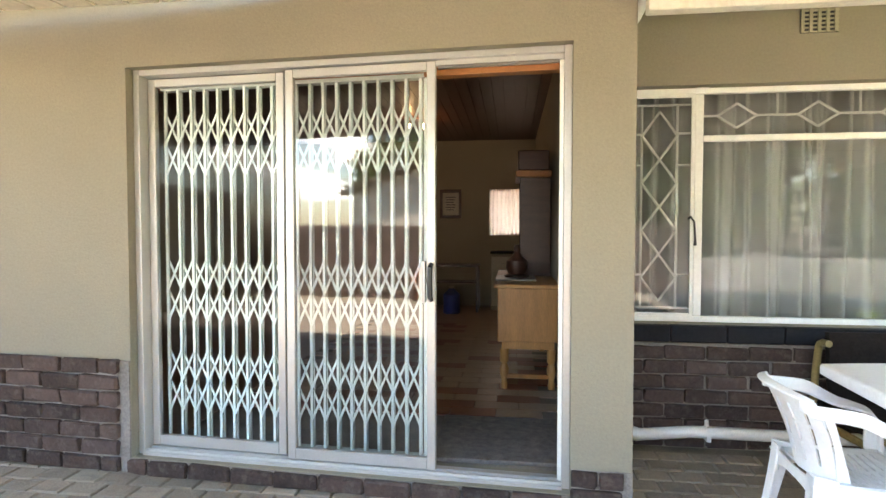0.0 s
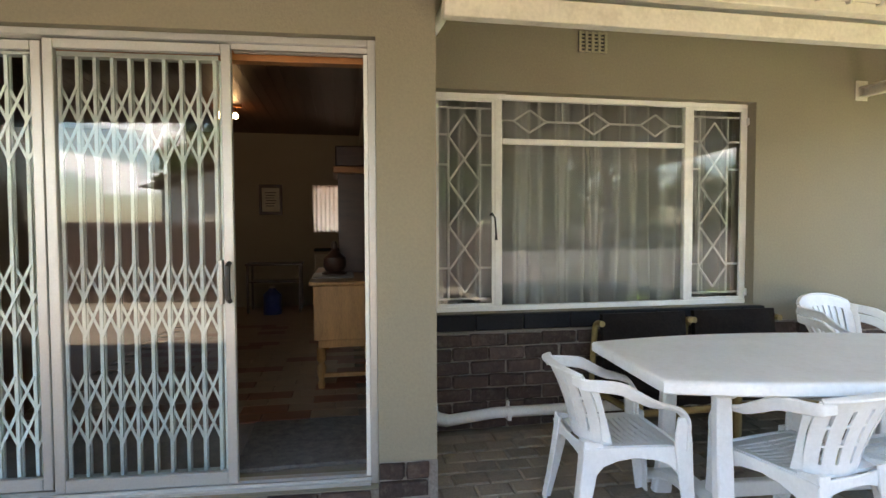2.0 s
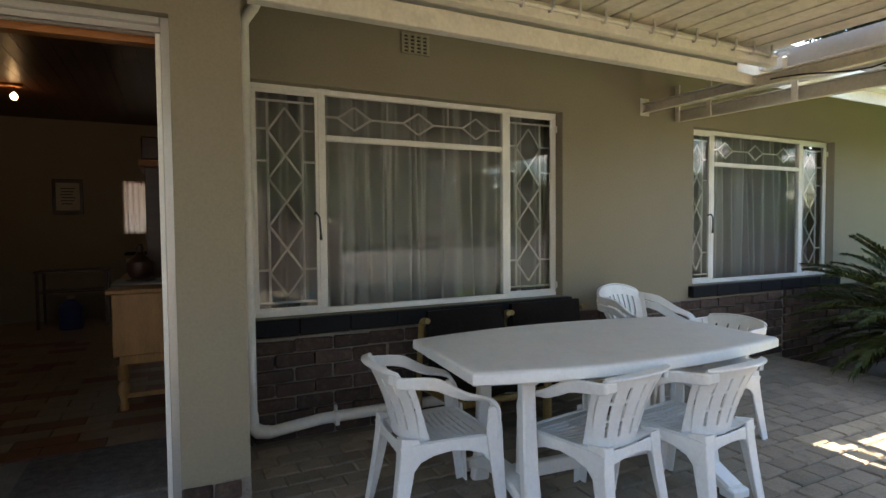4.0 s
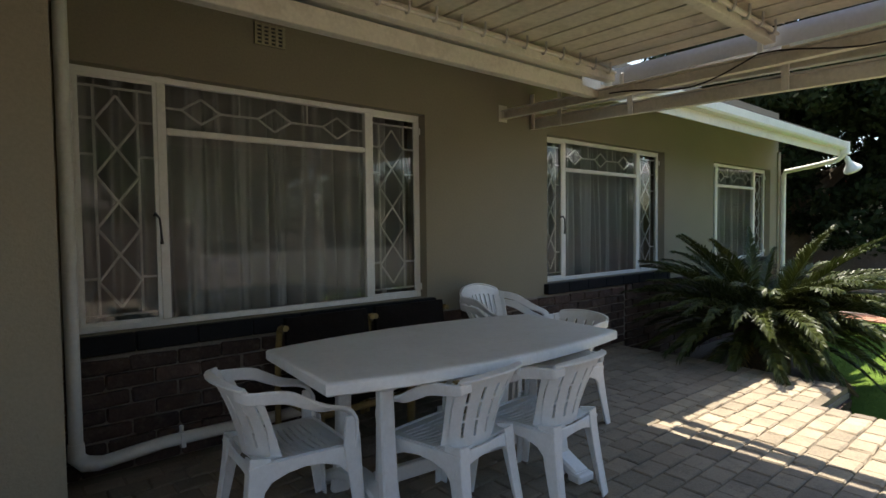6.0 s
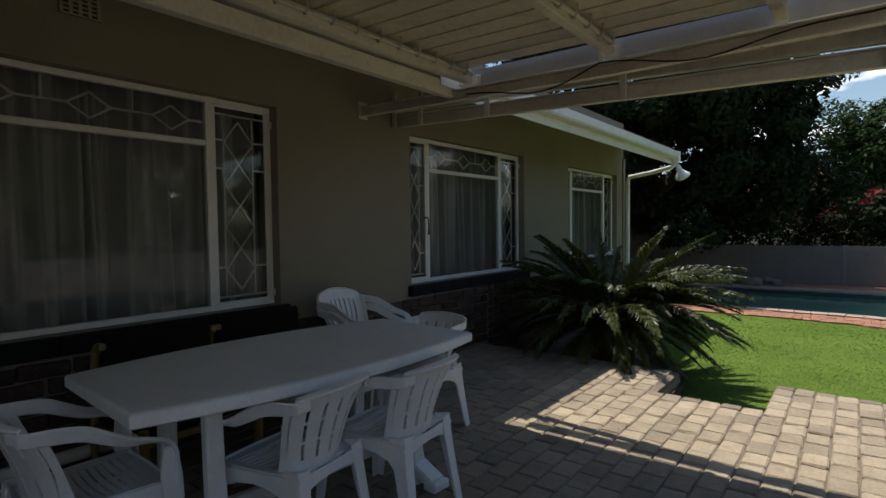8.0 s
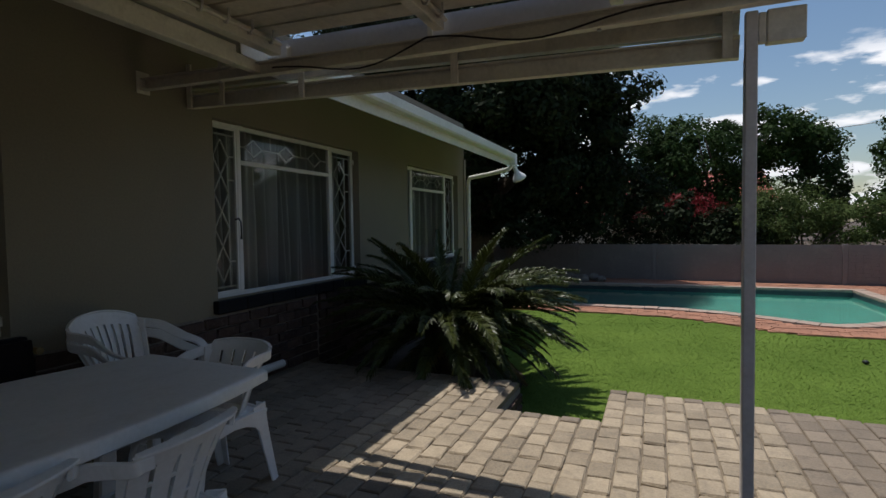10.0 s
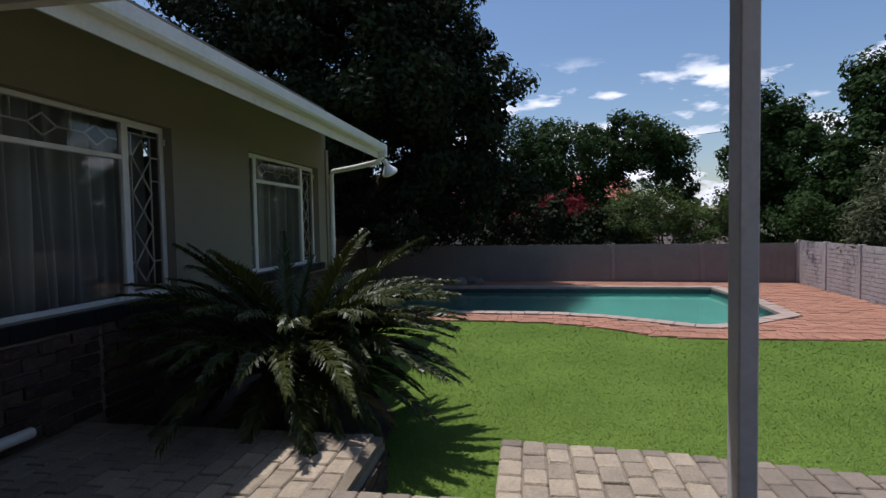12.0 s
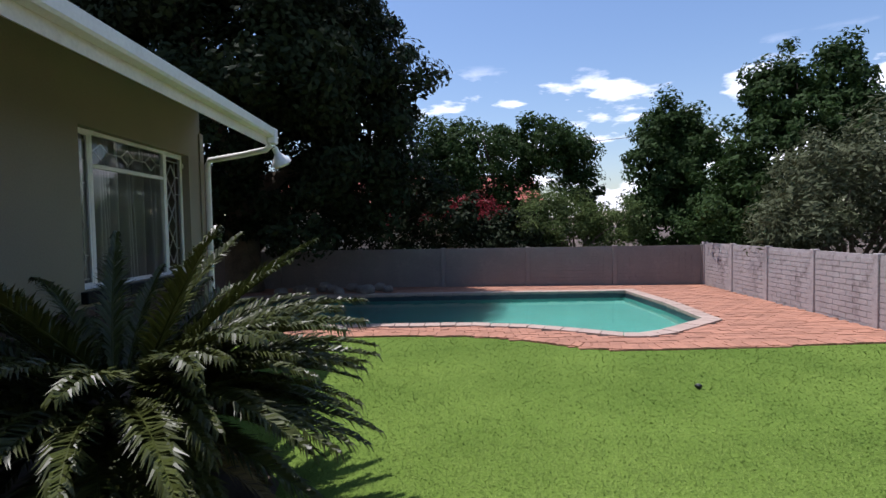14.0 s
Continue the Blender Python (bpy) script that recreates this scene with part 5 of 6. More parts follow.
def crown_mesh(name, blobs, leaves, size, material, parent, seed, clump=0.45, droop=0.0, aspect=0.5, per=70):
    """Leaves in clumps spread over the outer part of some ellipsoids (centre, radii, share)."""
    r = np.random.RandomState(seed)
    allv = []
    share = sum(b[2] for b in blobs)
    for c, rad, s in blobs:
        m = int(leaves * s / share)
        nc = max(12, int(m / per))
        d = r.normal(size=(nc, 3))
        d /= np.linalg.norm(d, axis=1)[:, None]
        rr = 0.45 + 0.55 * r.rand(nc) ** 0.45
        rr *= 1 + 0.22 * np.sin(d[:, 0] * 5 + seed) * np.sin(d[:, 1] * 4 + 1.3 * seed) + 0.12 * r.normal(size=nc)
        cc = np.array(c) + d * rr[:, None] * np.array(rad)
        cs = clump * (0.6 + 0.8 * r.rand(nc))
        k = r.randint(0, nc, m)
        off = r.normal(size=(m, 3))
        off /= np.linalg.norm(off, axis=1)[:, None]
        off *= (r.rand(m) ** 0.4)[:, None]
        p = cc[k] + off * cs[k][:, None] * np.array([1, 1, 0.75])
        nrm = off * 0.7 + d[k] * 0.6 + r.normal(size=(m, 3)) * 0.6 + np.array([0, 0, 0.35])
        nrm /= np.linalg.norm(nrm, axis=1)[:, None]
        t = np.cross(nrm, r.normal(size=(m, 3)) + np.array([0, 0, -droop]))
        t /= np.linalg.norm(t, axis=1)[:, None]
        b = np.cross(nrm, t)
        sz = size * (0.6 + 0.8 * r.rand(m))[:, None]
        q = np.stack([p - t * sz * 0.5, p + b * sz * aspect * 0.5 + nrm * sz * 0.06, p + t * sz * 0.5, p - b * sz * aspect * 0.5 + nrm * sz * 0.06], axis=1)
        allv.append(q.reshape(-1, 3))
    v = np.concatenate(allv)
    n = len(v) // 4
    me = bpy.data.meshes.new(name)
    me.vertices.add(len(v))
    me.vertices.foreach_set("co", v.ravel())
    me.loops.add(len(v))
    me.loops.foreach_set("vertex_index", np.arange(len(v)))
    me.polygons.add(n)
    me.polygons.foreach_set("loop_start", np.arange(n) * 4)
    me.update()
    me.materials.append(M[material])
    ob = new(name, me)
    ob.parent = parent
    ob["kind"] = "stuff"
    return ob


def tree(name, label, base, trunk_h, trunk_r, blobs, leaves, size, material, seed, clump=0.45, category="tree", limbs=7, droop=0.0, aspect=0.5, per=70):
    t = thing(name, label, category)
    r = random.Random(seed)
    b = Vector(base)
    bm = bmesh.new()
    top = b + Vector((r.uniform(-0.2, 0.2), r.uniform(-0.2, 0.2), trunk_h))
    pts = spline([b, b.lerp(top, 0.35) + Vector((r.uniform(-0.12, 0.12), r.uniform(-0.12, 0.12), 0)), b.lerp(top, 0.7), top], 4)
    sweep(bm, pts, [trunk_r * (1.25 - 0.75 * i / (len(pts) - 1)) for i in range(len(pts))], 9)
    part("trunk", bm, "bark", t, smooth=True)
    for k in range(limbs):
        lm = bmesh.new()
        c, rad, _ = blobs[k % len(blobs)]
        goal = Vector(c) + Vector((r.uniform(-0.6, 0.6) * rad[0], r.uniform(-0.6, 0.6) * rad[1], r.uniform(-0.2, 0.6) * rad[2]))
        s = b.lerp(top, r.uniform(0.5, 0.98))
        mid = s.lerp(goal, 0.5) + Vector((r.uniform(-0.2, 0.2), r.uniform(-0.2, 0.2), 0.15))
        p = spline([s, mid, goal], 4)
        sweep(lm, p, [trunk_r * 0.5 * (1 - 0.85 * i / (len(p) - 1)) for i in range(len(p))], 6)
        part("limb", lm, "bark", t, smooth=True)
    crown_mesh("crown", blobs, leaves, size, material, t, seed, clump, droop, aspect, per)
    return t


GZ = -0.97
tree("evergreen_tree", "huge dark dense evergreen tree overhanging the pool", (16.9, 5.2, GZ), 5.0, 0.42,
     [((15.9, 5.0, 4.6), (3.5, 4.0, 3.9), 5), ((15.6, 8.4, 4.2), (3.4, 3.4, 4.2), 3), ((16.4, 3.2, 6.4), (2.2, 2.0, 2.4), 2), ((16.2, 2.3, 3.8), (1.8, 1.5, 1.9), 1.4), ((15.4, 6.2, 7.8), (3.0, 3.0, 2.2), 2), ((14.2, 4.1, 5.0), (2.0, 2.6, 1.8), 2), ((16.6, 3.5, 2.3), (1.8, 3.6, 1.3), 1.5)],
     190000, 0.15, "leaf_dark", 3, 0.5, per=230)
tree("broadleaf_tree", "dark green broadleaf tree with an open spreading side", (25.0, -2.0, GZ), 3.6, 0.22,
     [((25.0, -1.2, 3.6), (2.2, 2.3, 1.7), 3), ((25.2, -3.6, 4.4), (1.6, 1.5, 1.2), 1.6), ((25.0, -5.2, 4.0), (1.3, 0.9, 0.8), 0.8), ((25.0, -5.4, 2.9), (1.0, 0.7, 0.6), 0.4), ((24.6, 0.4, 3.0), (2.0, 1.6, 2.2), 2), ((24.6, -2.6, 1.9), (1.6, 2.6, 1.2), 1.4)],
     42000, 0.16, "leaf_mid", 9, 0.45, per=110)
tree("leafy_tree", "tall dense mid-green leafy tree behind the wall", (21.4, -8.0, GZ), 3.0, 0.2,
     [((21.4, -7.8, 2.9), (1.7, 1.7, 2.0), 3), ((21.6, -7.6, 4.3), (0.9, 0.9, 0.9), 0.8), ((21.0, -7.6, 1.2), (1.8, 1.9, 1.4), 1.5)],
     44000, 0.14, "leaf_mid", 12, 0.38, per=110)
tree("upright_tree", "tall upright dark tree with feathery top shoots", (16.6, -8.6, GZ), 3.2, 0.2,
     [((16.6, -8.5, 2.7), (1.7, 1.5, 1.7), 3), ((16.6, -8.0, 4.2), (0.8, 0.75, 1.0), 1.1), ((16.4, -9.3, 4.6), (0.6, 0.6, 0.95), 0.8), ((16.2, -9.8, 3.6), (0.8, 0.8, 0.7), 0.7), ((16.8, -7.4, 1.4), (1.5, 1.4, 1.4), 1.5)],
     46000, 0.125, "leaf_mid", 21, 0.3, per=100)
tree("olive_bush", "grey-green feathery bush leaning over the garden wall", (13.6, -7.6, GZ), 1.6, 0.1,
     [((13.7, -7.4, 1.7), (1.9, 1.1, 1.1), 3), ((13.0, -7.9, 2.4), (1.5, 1.0, 0.8), 1.5), ((13.9, -6.6, 1.0), (1.3, 0.6, 0.5), 0.8), ((11.6, -7.8, 2.0), (1.5, 1.0, 1.0), 1.6)],
     26000, 0.13, "leaf_olive", 33, 0.34, "bush", 9, 1.0, 0.28)
tree("light_bush", "light green rounded bush behind the pool wall", (19.3, -3.6, GZ), 1.2, 0.08,
     [((19.3, -3.2, 1.35), (1.0, 1.4, 0.9), 3), ((19.3, -4.8, 1.1), (1.0, 0.9, 0.9), 1.4)],
     15000, 0.11, "leaf_light", 41, 0.28, "bush", 8, 0.6, 0.3)
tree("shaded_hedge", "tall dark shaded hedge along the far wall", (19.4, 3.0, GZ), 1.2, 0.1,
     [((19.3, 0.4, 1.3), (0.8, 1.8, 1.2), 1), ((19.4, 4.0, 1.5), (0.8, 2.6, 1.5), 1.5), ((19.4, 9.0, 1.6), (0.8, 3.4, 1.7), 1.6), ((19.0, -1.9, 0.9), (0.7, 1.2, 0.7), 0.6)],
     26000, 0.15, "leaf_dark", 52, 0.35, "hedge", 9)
tree("cypress", "slim dark cypress far behind the garden", (34.0, -8.1, GZ), 3.0, 0.12,
     [((34.0, -8.1, 2.6), (0.5, 0.5, 2.4), 1)], 5000, 0.16, "leaf_dark", 61, 0.25, "tree", 3)
tree("garden_hedge", "tall mixed green hedge along the garden's open side", (6.5, -7.6, GZ), 1.4, 0.1,
     [((3.5, -7.4, 1.5), (2.2, 1.0, 1.9), 1), ((7.0, -7.7, 1.8), (2.3, 1.0, 2.2), 1.2), ((9.6, -8.2, 1.7), (1.5, 1.0, 1.9), 0.9)],
     16000, 0.2, "leaf_mid", 58, 0.45, "hedge", 9)
M["leaf_red"] = leaf_mat("crimson_bract", (0.22, 0.030, 0.035), 0.5, 0.3, 0.3)
tree("flowering_shrub", "crimson-leaved shrub glimpsed through the trees", (21.6, 0.2, GZ), 1.4, 0.07,
     [((21.6, 1.6, 1.75), (0.7, 1.0, 0.55), 1), ((21.6, -0.7, 1.7), (0.7, 0.9, 0.5), 1)], 5200, 0.10, "leaf_red", 71, 0.3, "shrub", 5)


# cycad: short scaly trunk and a rosette of stiff arching fronds
def frond_mesh(L, up_deg, sag, seed, material):
    r = random.Random(seed)
    n = 92
    ce, se = math.cos(radians(up_deg)), math.sin(radians(up_deg))
    pts = []
    for i in range(n + 1):
        u = i / n
        pts.append(Vector((L * u * ce + 0.12 * L * u * u * (1 - ce), 0.03 * math.sin(u * 2.2 + seed), L * u * se - sag * u ** 2.2)))
    bm = bmesh.new()
    st = pts[::4]
    sweep(bm, st, [0.010 * (1 - 0.85 * k / (len(st) - 1)) for k in range(len(st))], 5)
    for i in range(7, n + 1):
        u = i / n
        d = (pts[min(i + 1, n)] - pts[i - 1]).normalized()
        full = min(1.0, (u - 0.03) / 0.22) * (1 - 0.72 * max(0.0, u - 0.6) / 0.4)
        up = Vector((-d.z, 0, d.x))
        for s in (-1, 1):
            ll = 0.175 * full * r.uniform(0.85, 1.12)
            fwd = radians(40 + 18 * u + r.uniform(-7, 7))
            lift = radians(r.uniform(14, 42))
            out = Vector((0, s, 0)) * math.cos(lift) + up * math.sin(lift)
            way = (out * math.cos(fwd) + d * math.sin(fwd)).normalized()
            a = pts[i]
            m = a + way * ll * 0.5 + Vector((0, 0, 0.004))
            e = a + way * ll + Vector((0, 0, -0.022 - 0.03 * r.random()))
            nrm = (up + out * r.uniform(-0.9, 0.1) + d * r.uniform(-0.4, 0.4)).normalized()
            c = way.cross(nrm).normalized() * 0.0068
            v = [bm.verts.new(p) for p in (a - c * 0.7, a + c * 0.7, m + c, m - c, e)]
            bm.faces.new((v[0], v[1], v[2], v[3]))
            bm.faces.new((v[3], v[2], v[4]))
    me = bpy.data.meshes.new("frond")
    bm.to_mesh(me)
    bm.free()
    me.materials.append(M[material])
    return me


PALM = (6.15, 2.12, LAWN + 0.012)
palm = thing("cycad_palm", "large sago cycad with arching dark green fronds", "palm", PALM)
tr = bmesh.new()
lathe(tr, [(0.24, 0.0), (0.26, 0.15), (0.25, 0.35), (0.22, 0.55), (0.14, 0.68), (0.05, 0.74)], 18)
for v in tr.verts:
    v.co += Vector((noise.noise(v.co * 14), noise.noise(v.co * 14 + Vector((9, 0, 0))), 0)) * 0.03
part("trunk", tr, "cycad_trunk", palm, smooth=True)
rng = random.Random(77)
kinds = [frond_mesh(1.25, 52, 0.20, 1, "leaf_palm"), frond_mesh(1.42, 40, 0.42, 2, "leaf_palm"), frond_mesh(1.42, 28, 0.50, 3, "leaf_palm"),
         frond_mesh(1.2, 14, 0.55, 4, "leaf_palm"), frond_mesh(0.95, 0, 0.55, 5, "leaf_palm"), frond_mesh(1.0, -18, 0.62, 6, "leaf_dry")]
for tier, count, zz in ((0, 11, 0.68), (1, 24, 0.65), (2, 34, 0.60), (3, 24, 0.54), (4, 10, 0.50), (5, 5, 0.46)):
    for i in range(count):
        a = math.tau * (i + rng.uniform(-0.3, 0.3)) / count + tier * 0.4
        o = shared("frond", kinds[tier], palm, (0.09 * math.cos(a), 0.09 * math.sin(a), zz + rng.uniform(-0.03, 0.03)), a)
        o.rotation_euler = (rng.uniform(-0.25, 0.25), rng.uniform(-0.12, 0.10), a)
        s = rng.uniform(0.84, 1.06)
        o.scale = (s, s, s)
# fuller growth on the sunny side
for i in range(26):
    a = radians(-88 + rng.uniform(-62, 55))
    o = shared("frond", kinds[1 + i % 3], palm, (0.08 * math.cos(a), 0.08 * math.sin(a), 0.62 + rng.uniform(-0.05, 0.05)), a)
    o.rotation_euler = (rng.uniform(-0.3, 0.3), rng.uniform(-0.15, 0.12), a)
    o.scale = (rng.uniform(0.8, 1.0),) * 3

# dark stones heaped at the pool's far end
def stone(at, r_, seed):
    t = thing("garden_stone", "dark rounded stone in the shaded pool corner", "stone", at, "garden stones")
    bm = bmesh.new()
    bmesh.ops.create_icosphere(bm, subdivisions=2, radius=r_)
    for v in bm.verts:
        v.co *= 1 + 0.3 * noise.noise(v.co * (3 / r_) + Vector((seed, 0, 0)))
        v.co.z = max(v.co.z * 0.75, -0.5 * r_) + 0.45 * r_
    part("stone", bm, "mortar", t, smooth=True)


for k in range(12):
    stone((16.2 + 0.35 * math.sin(k * 2.1), 1.6 + 0.22 * k, LAWN + 0.02), 0.13 + 0.07 * ((k * 7) % 5) / 5, k * 3.3)

# neighbours and the yard behind the camera
def gable_house(name, label, x0, x1, y0, y1, z0, ze, zr, wallm, roofm, along="y"):
    h = thing(name, label, "house")
    bm = bmesh.new()
    if along == "y":
        xm = (x0 + x1) / 2
        prof = [(x0, z0), (x1, z0), (x1, ze), (xm, zr), (x0, ze)]
        e = [[bm.verts.new((x, y, z)) for x, z in prof] for y in (y0, y1)]
    else:
        ym = (y0 + y1) / 2
        prof = [(y0, z0), (y1, z0), (y1, ze), (ym, zr), (y0, ze)]
        e = [[bm.verts.new((x, y, z)) for y, z in prof] for x in (x0, x1)]
    for k in range(5):
        bm.faces.new((e[0][k], e[0][(k + 1) % 5], e[1][(k + 1) % 5], e[1][k]))
    bm.faces.new(e[0][::-1])
    bm.faces.new(e[1])
    part("wall", bm, wallm, h)
    # tiled slopes, course by course
    o = 0.35
    for side in (-1, 1):
        rf = bmesh.new()
        if along == "y":
            half, a0, a1 = (x1 - x0) / 2 + o, y0 - o, y1 + o
            mid = (x0 + x1) / 2
        else:
            half, a0, a1 = (y1 - y0) / 2 + o, x0 - o, x1 + o
            mid = (y0 + y1) / 2
        slope = (zr - ze) / ((x1 - x0) / 2 if along == "y" else (y1 - y0) / 2)
        rows = max(6, int(half / 0.32))
        cols = max(6, int((a1 - a0) / 0.33))
        for r_ in range(rows):
            u0, u1 = half * r_ / rows, half * (r_ + 1.08) / rows
            for c_ in range(cols):
                b0, b1 = a0 + (a1 - a0) * (c_ + 0.03) / cols, a0 + (a1 - a0) * (c_ + 0.97) / cols
                z_0, z_1 = zr + 0.10 - u0 * slope, zr + 0.14 - u1 * slope
                q = []
                for u, b, z in ((u0, b0, z_0), (u0, b1, z_0), (u1, b1, z_1), (u1, b0, z_1)):
                    q.append((mid + side * u, b, z) if along == "y" else (b, mid + side * u, z))
                q += [(p[0], p[1], p[2] - 0.035) for p in q]
                vv = [rf.verts.new(p) for p in q]
                for f in ((0, 1, 2, 3), (3, 2, 6, 7), (0, 3, 7, 4), (1, 5, 6, 2)):
                    rf.faces.new([vv[j] for j in f])
        part("roof", rf, roofm, h)
    return h


M["cream"] = mat("cream_house_wall", (0.66, 0.60, 0.46), 0.85, 0.06, 2, 50, 0.2)
gable_house("neighbour_house", "cream gabled house with a dark tiled roof", -5.6, -1.9, -14.0, -8.8, GZ, 2.3, 2.95, "cream", "tile")
gable_house("outbuilding", "low outbuilding with a dark tiled roof", -1.5, 4.0, -13.5, -9.5, GZ, 1.85, 2.75, "cream", "tile", "x")
gable_house("red_roof_house", "distant house with a red tiled roof beyond the trees", 27.0, 34.0, -4.0, 8.0, GZ, 2.2, 3.6, "cream", "redroof")
tree("yard_tree", "bright green tree behind the neighbouring house", (-6.6, -17.0, GZ), 3.0, 0.22,
     [((-6.6, -17.0, 3.9), (2.6, 2.0, 1.7), 2), ((-4.0, -17.4, 3.6), (1.6, 1.4, 1.2), 1)], 12000, 0.2, "leaf_light", 81, 0.45)
tree("shade_tree", "large spreading green tree beyond the outbuilding", (4.0, -15.0, GZ), 3.6, 0.3,
     [((4.0, -14.5, 5.6), (4.4, 3.2, 3.0), 3), ((0.8, -16.5, 4.6), (2.6, 2.2, 2.2), 1.2), ((7.4, -13.2, 4.6), (2.8, 2.4, 2.4), 1.4), ((4.2, -14.8, 8.0), (2.8, 2.4, 1.8), 1)], 30000, 0.27, "leaf_mid", 83, 0.6)
# dark brick yard wall: joined courses on a core
yw = structure(block("wall_yard", -9.0, 3.5, -4.75, -4.62, -0.3, 1.38, "mortar"), "rough dark brick garden wall round the yard", "wall")
vs, fs = [], []
rng = random.Random(6)
for r_ in range(19):
    x = -9.0 + (r_ % 2) * 0.117
    while x < 3.4:
        k = len(vs)
        y = -4.61 + rng.uniform(-0.006, 0.006)
        a, b, c, d = x, x + 0.222, -0.25 + r_ * 0.086, -0.25 + r_ * 0.086 + 0.072
        vs += [(a, y, c), (b, y, c), (b, y, d), (a, y, d), (a, y - 0.02, c), (b, y - 0.02, c), (b, y - 0.02, d), (a, y - 0.02, d)]
        fs += [(k, k + 3, k + 2, k + 1), (k, k + 1, k + 5, k + 4), (k + 3, k + 7, k + 6, k + 2), (k, k + 4, k + 7, k + 3), (k + 1, k + 2, k + 6, k + 5)]
        x += 0.234
M["brick_joined"] = mat("dark_brick_joined", (0.13, 0.085, 0.068), 0.85, 0.3, 9, 60, 0.6, 50, island=0.7)
raw("bricks", vs, fs, "brick_joined", yw)["kind"] = "stuff"
structure(block("wall_yard_end", -6.3, -6.1, -4.6, 2.4, 0, 2.0, "plaster"), "plain plastered wall closing the yard", "wall")
# flower pot by the yard wall
pot = thing("flower_pot", "terracotta pot with small orange flowers by the wall", "plant pot", (-2.4, -4.35, 0))
M["terra"] = mat("terracotta", (0.42, 0.17, 0.08), 0.8, 0.15, 5, 60, 0.2)
part("pot", lathe(bmesh.new(), [(0.11, 0), (0.15, 0.22), (0.17, 0.23), (0.17, 0.28), (0.14, 0.28)], 18), "terra", pot, smooth=True)
M["petal"] = leaf_mat("orange_petal", (0.6, 0.22, 0.04), 0.5, 0.3, 0.3)
crown_mesh("flowers", [((0, 0, 0.42), (0.18, 0.18, 0.14), 1)], 500, 0.05, "petal", pot, 5, 0.06)
# power line beyond the garden
wire = thing("power_line", "thin dark overhead power line beyond the trees", "cable")
part("wire", sweep(bmesh.new(), [(60, 30, 8.2), (45, 5, 6.6), (38, -8, 6.3), (30, -24, 6.9), (22, -40, 8.2)], 0.02, 5), "black", wire)
for p in ((60, 30, 8.4), (22, -40, 8.4)):
    pole = thing("power_pole", "weathered wooden power pole beyond the garden", "pole", (p[0], p[1], GZ), "power poles")
    part("pole", sweep(bmesh.new(), [(0, 0, 0), (0, 0, p[2] - GZ)], [0.13, 0.09], 9), "bark", pole)
# low wooded skyline, far off
tree("far_woods", "hazy line of distant trees on the skyline", (70, 0, GZ), 3, 0.3,
     [((70, y, 1.2), (5, 7, 2.2 + 0.8 * math.sin(y * 0.3)), 1) for y in range(-70, 60, 10)], 9000, 0.8, "leaf_mid", 91, 1.6, "woods", 4)

# living room seen through the open door
M["tilepale"] = mat("pale_brown_floor_tile", (0.34, 0.24, 0.17), 0.3, 0.15, 3, 40, 0.05, rnd=0.25)
M["tilered"] = mat("rust_red_floor_tile", (0.22, 0.075, 0.04), 0.3, 0.15, 3, 40, 0.05, rnd=0.25)
tmesh = {}
for nm in ("tilepale", "tilered"):
    bm = box(bmesh.new(), 0.002, 0.298, 0.002, 0.148, -0.011, 0.0, 0.002)
    tmesh[nm] = bpy.data.meshes.new("tile")
    bm.to_mesh(tmesh[nm])
    bm.free()
    tmesh[nm].materials.append(M[nm])
rng = random.Random(31)
for j in range(24):
    for i in range(7):
        x = -1.75 + i * 0.30 + (j % 2) * 0.15 - 0.15
        if x + 0.3 < IN_X1:
            shared("tile", tmesh["tilered" if rng.random() < 0.22 else "tilepale"], room_floor, (x, 3.42 + j * 0.15, IN_Z))
block("floor_fill", IN_X0 + 0.01, -1.92, 2.68, IN_Y1 - 0.01, IN_Z - 0.011, IN_Z - 0.002, "tilepale", room_floor)
block("floor_fill", -1.915, IN_X1 - 0.01, 7.03, IN_Y1 - 0.01, IN_Z - 0.011, IN_Z - 0.002, "tilepale", room_floor)
M["matgrey"] = mat("grey_door_mat", (0.16, 0.14, 0.125), 0.95, 0.3, 20, 160, 1.0, 220)
dm = thing("door_mat", "flat speckled grey-brown mat inside the door", "mat")
part("mat", box(bmesh.new(), -0.42, 0.30, 2.72, 3.38, IN_Z - 0.010, IN_Z + 0.012, 0.004), "matgrey", dm)
M["sideboard"] = mat("honey_pine", (0.42, 0.22, 0.075), 0.35, 0.15, 2.5, 30, 0.1, stretch=(6, 1, 1))
M["darkwood"] = mat("dark_polished_wood", (0.05, 0.022, 0.014), 0.3, 0.2, 4, 30, 0.1, stretch=(1, 1, 6))
sb = thing("sideboard", "honey pine sideboard on turned legs", "sideboard", (0.115, 4.72, IN_Z))
part("body", box(bmesh.new(), -0.22, 0.22, -0.72, 0.72, 0.36, 0.76, 0.006), "sideboard", sb)
part("top", box(bmesh.new(), -0.25, 0.235, -0.75, 0.75, 0.762, 0.79, 0.006), "sideboard", sb)
part("apron", box(bmesh.new(), -0.19, 0.20, -0.69, 0.69, 0.30, 0.358, 0.004), "sideboard", sb)
for sx in (-0.17, 0.18):
    for sy in (-0.66, 0.66):
        part("leg", lathe(bmesh.new(), [(0.024, 0.0), (0.028, 0.03), (0.020, 0.06), (0.034, 0.12), (0.036, 0.15), (0.022, 0.19), (0.034, 0.205), (0.034, 0.30)], 14, (sx, sy, 0)), "sideboard", sb, smooth=True)
part("stretcher", box(bmesh.new(), -0.17, 0.18, -0.68, -0.65, 0.08, 0.11, 0.003), "sideboard", sb)
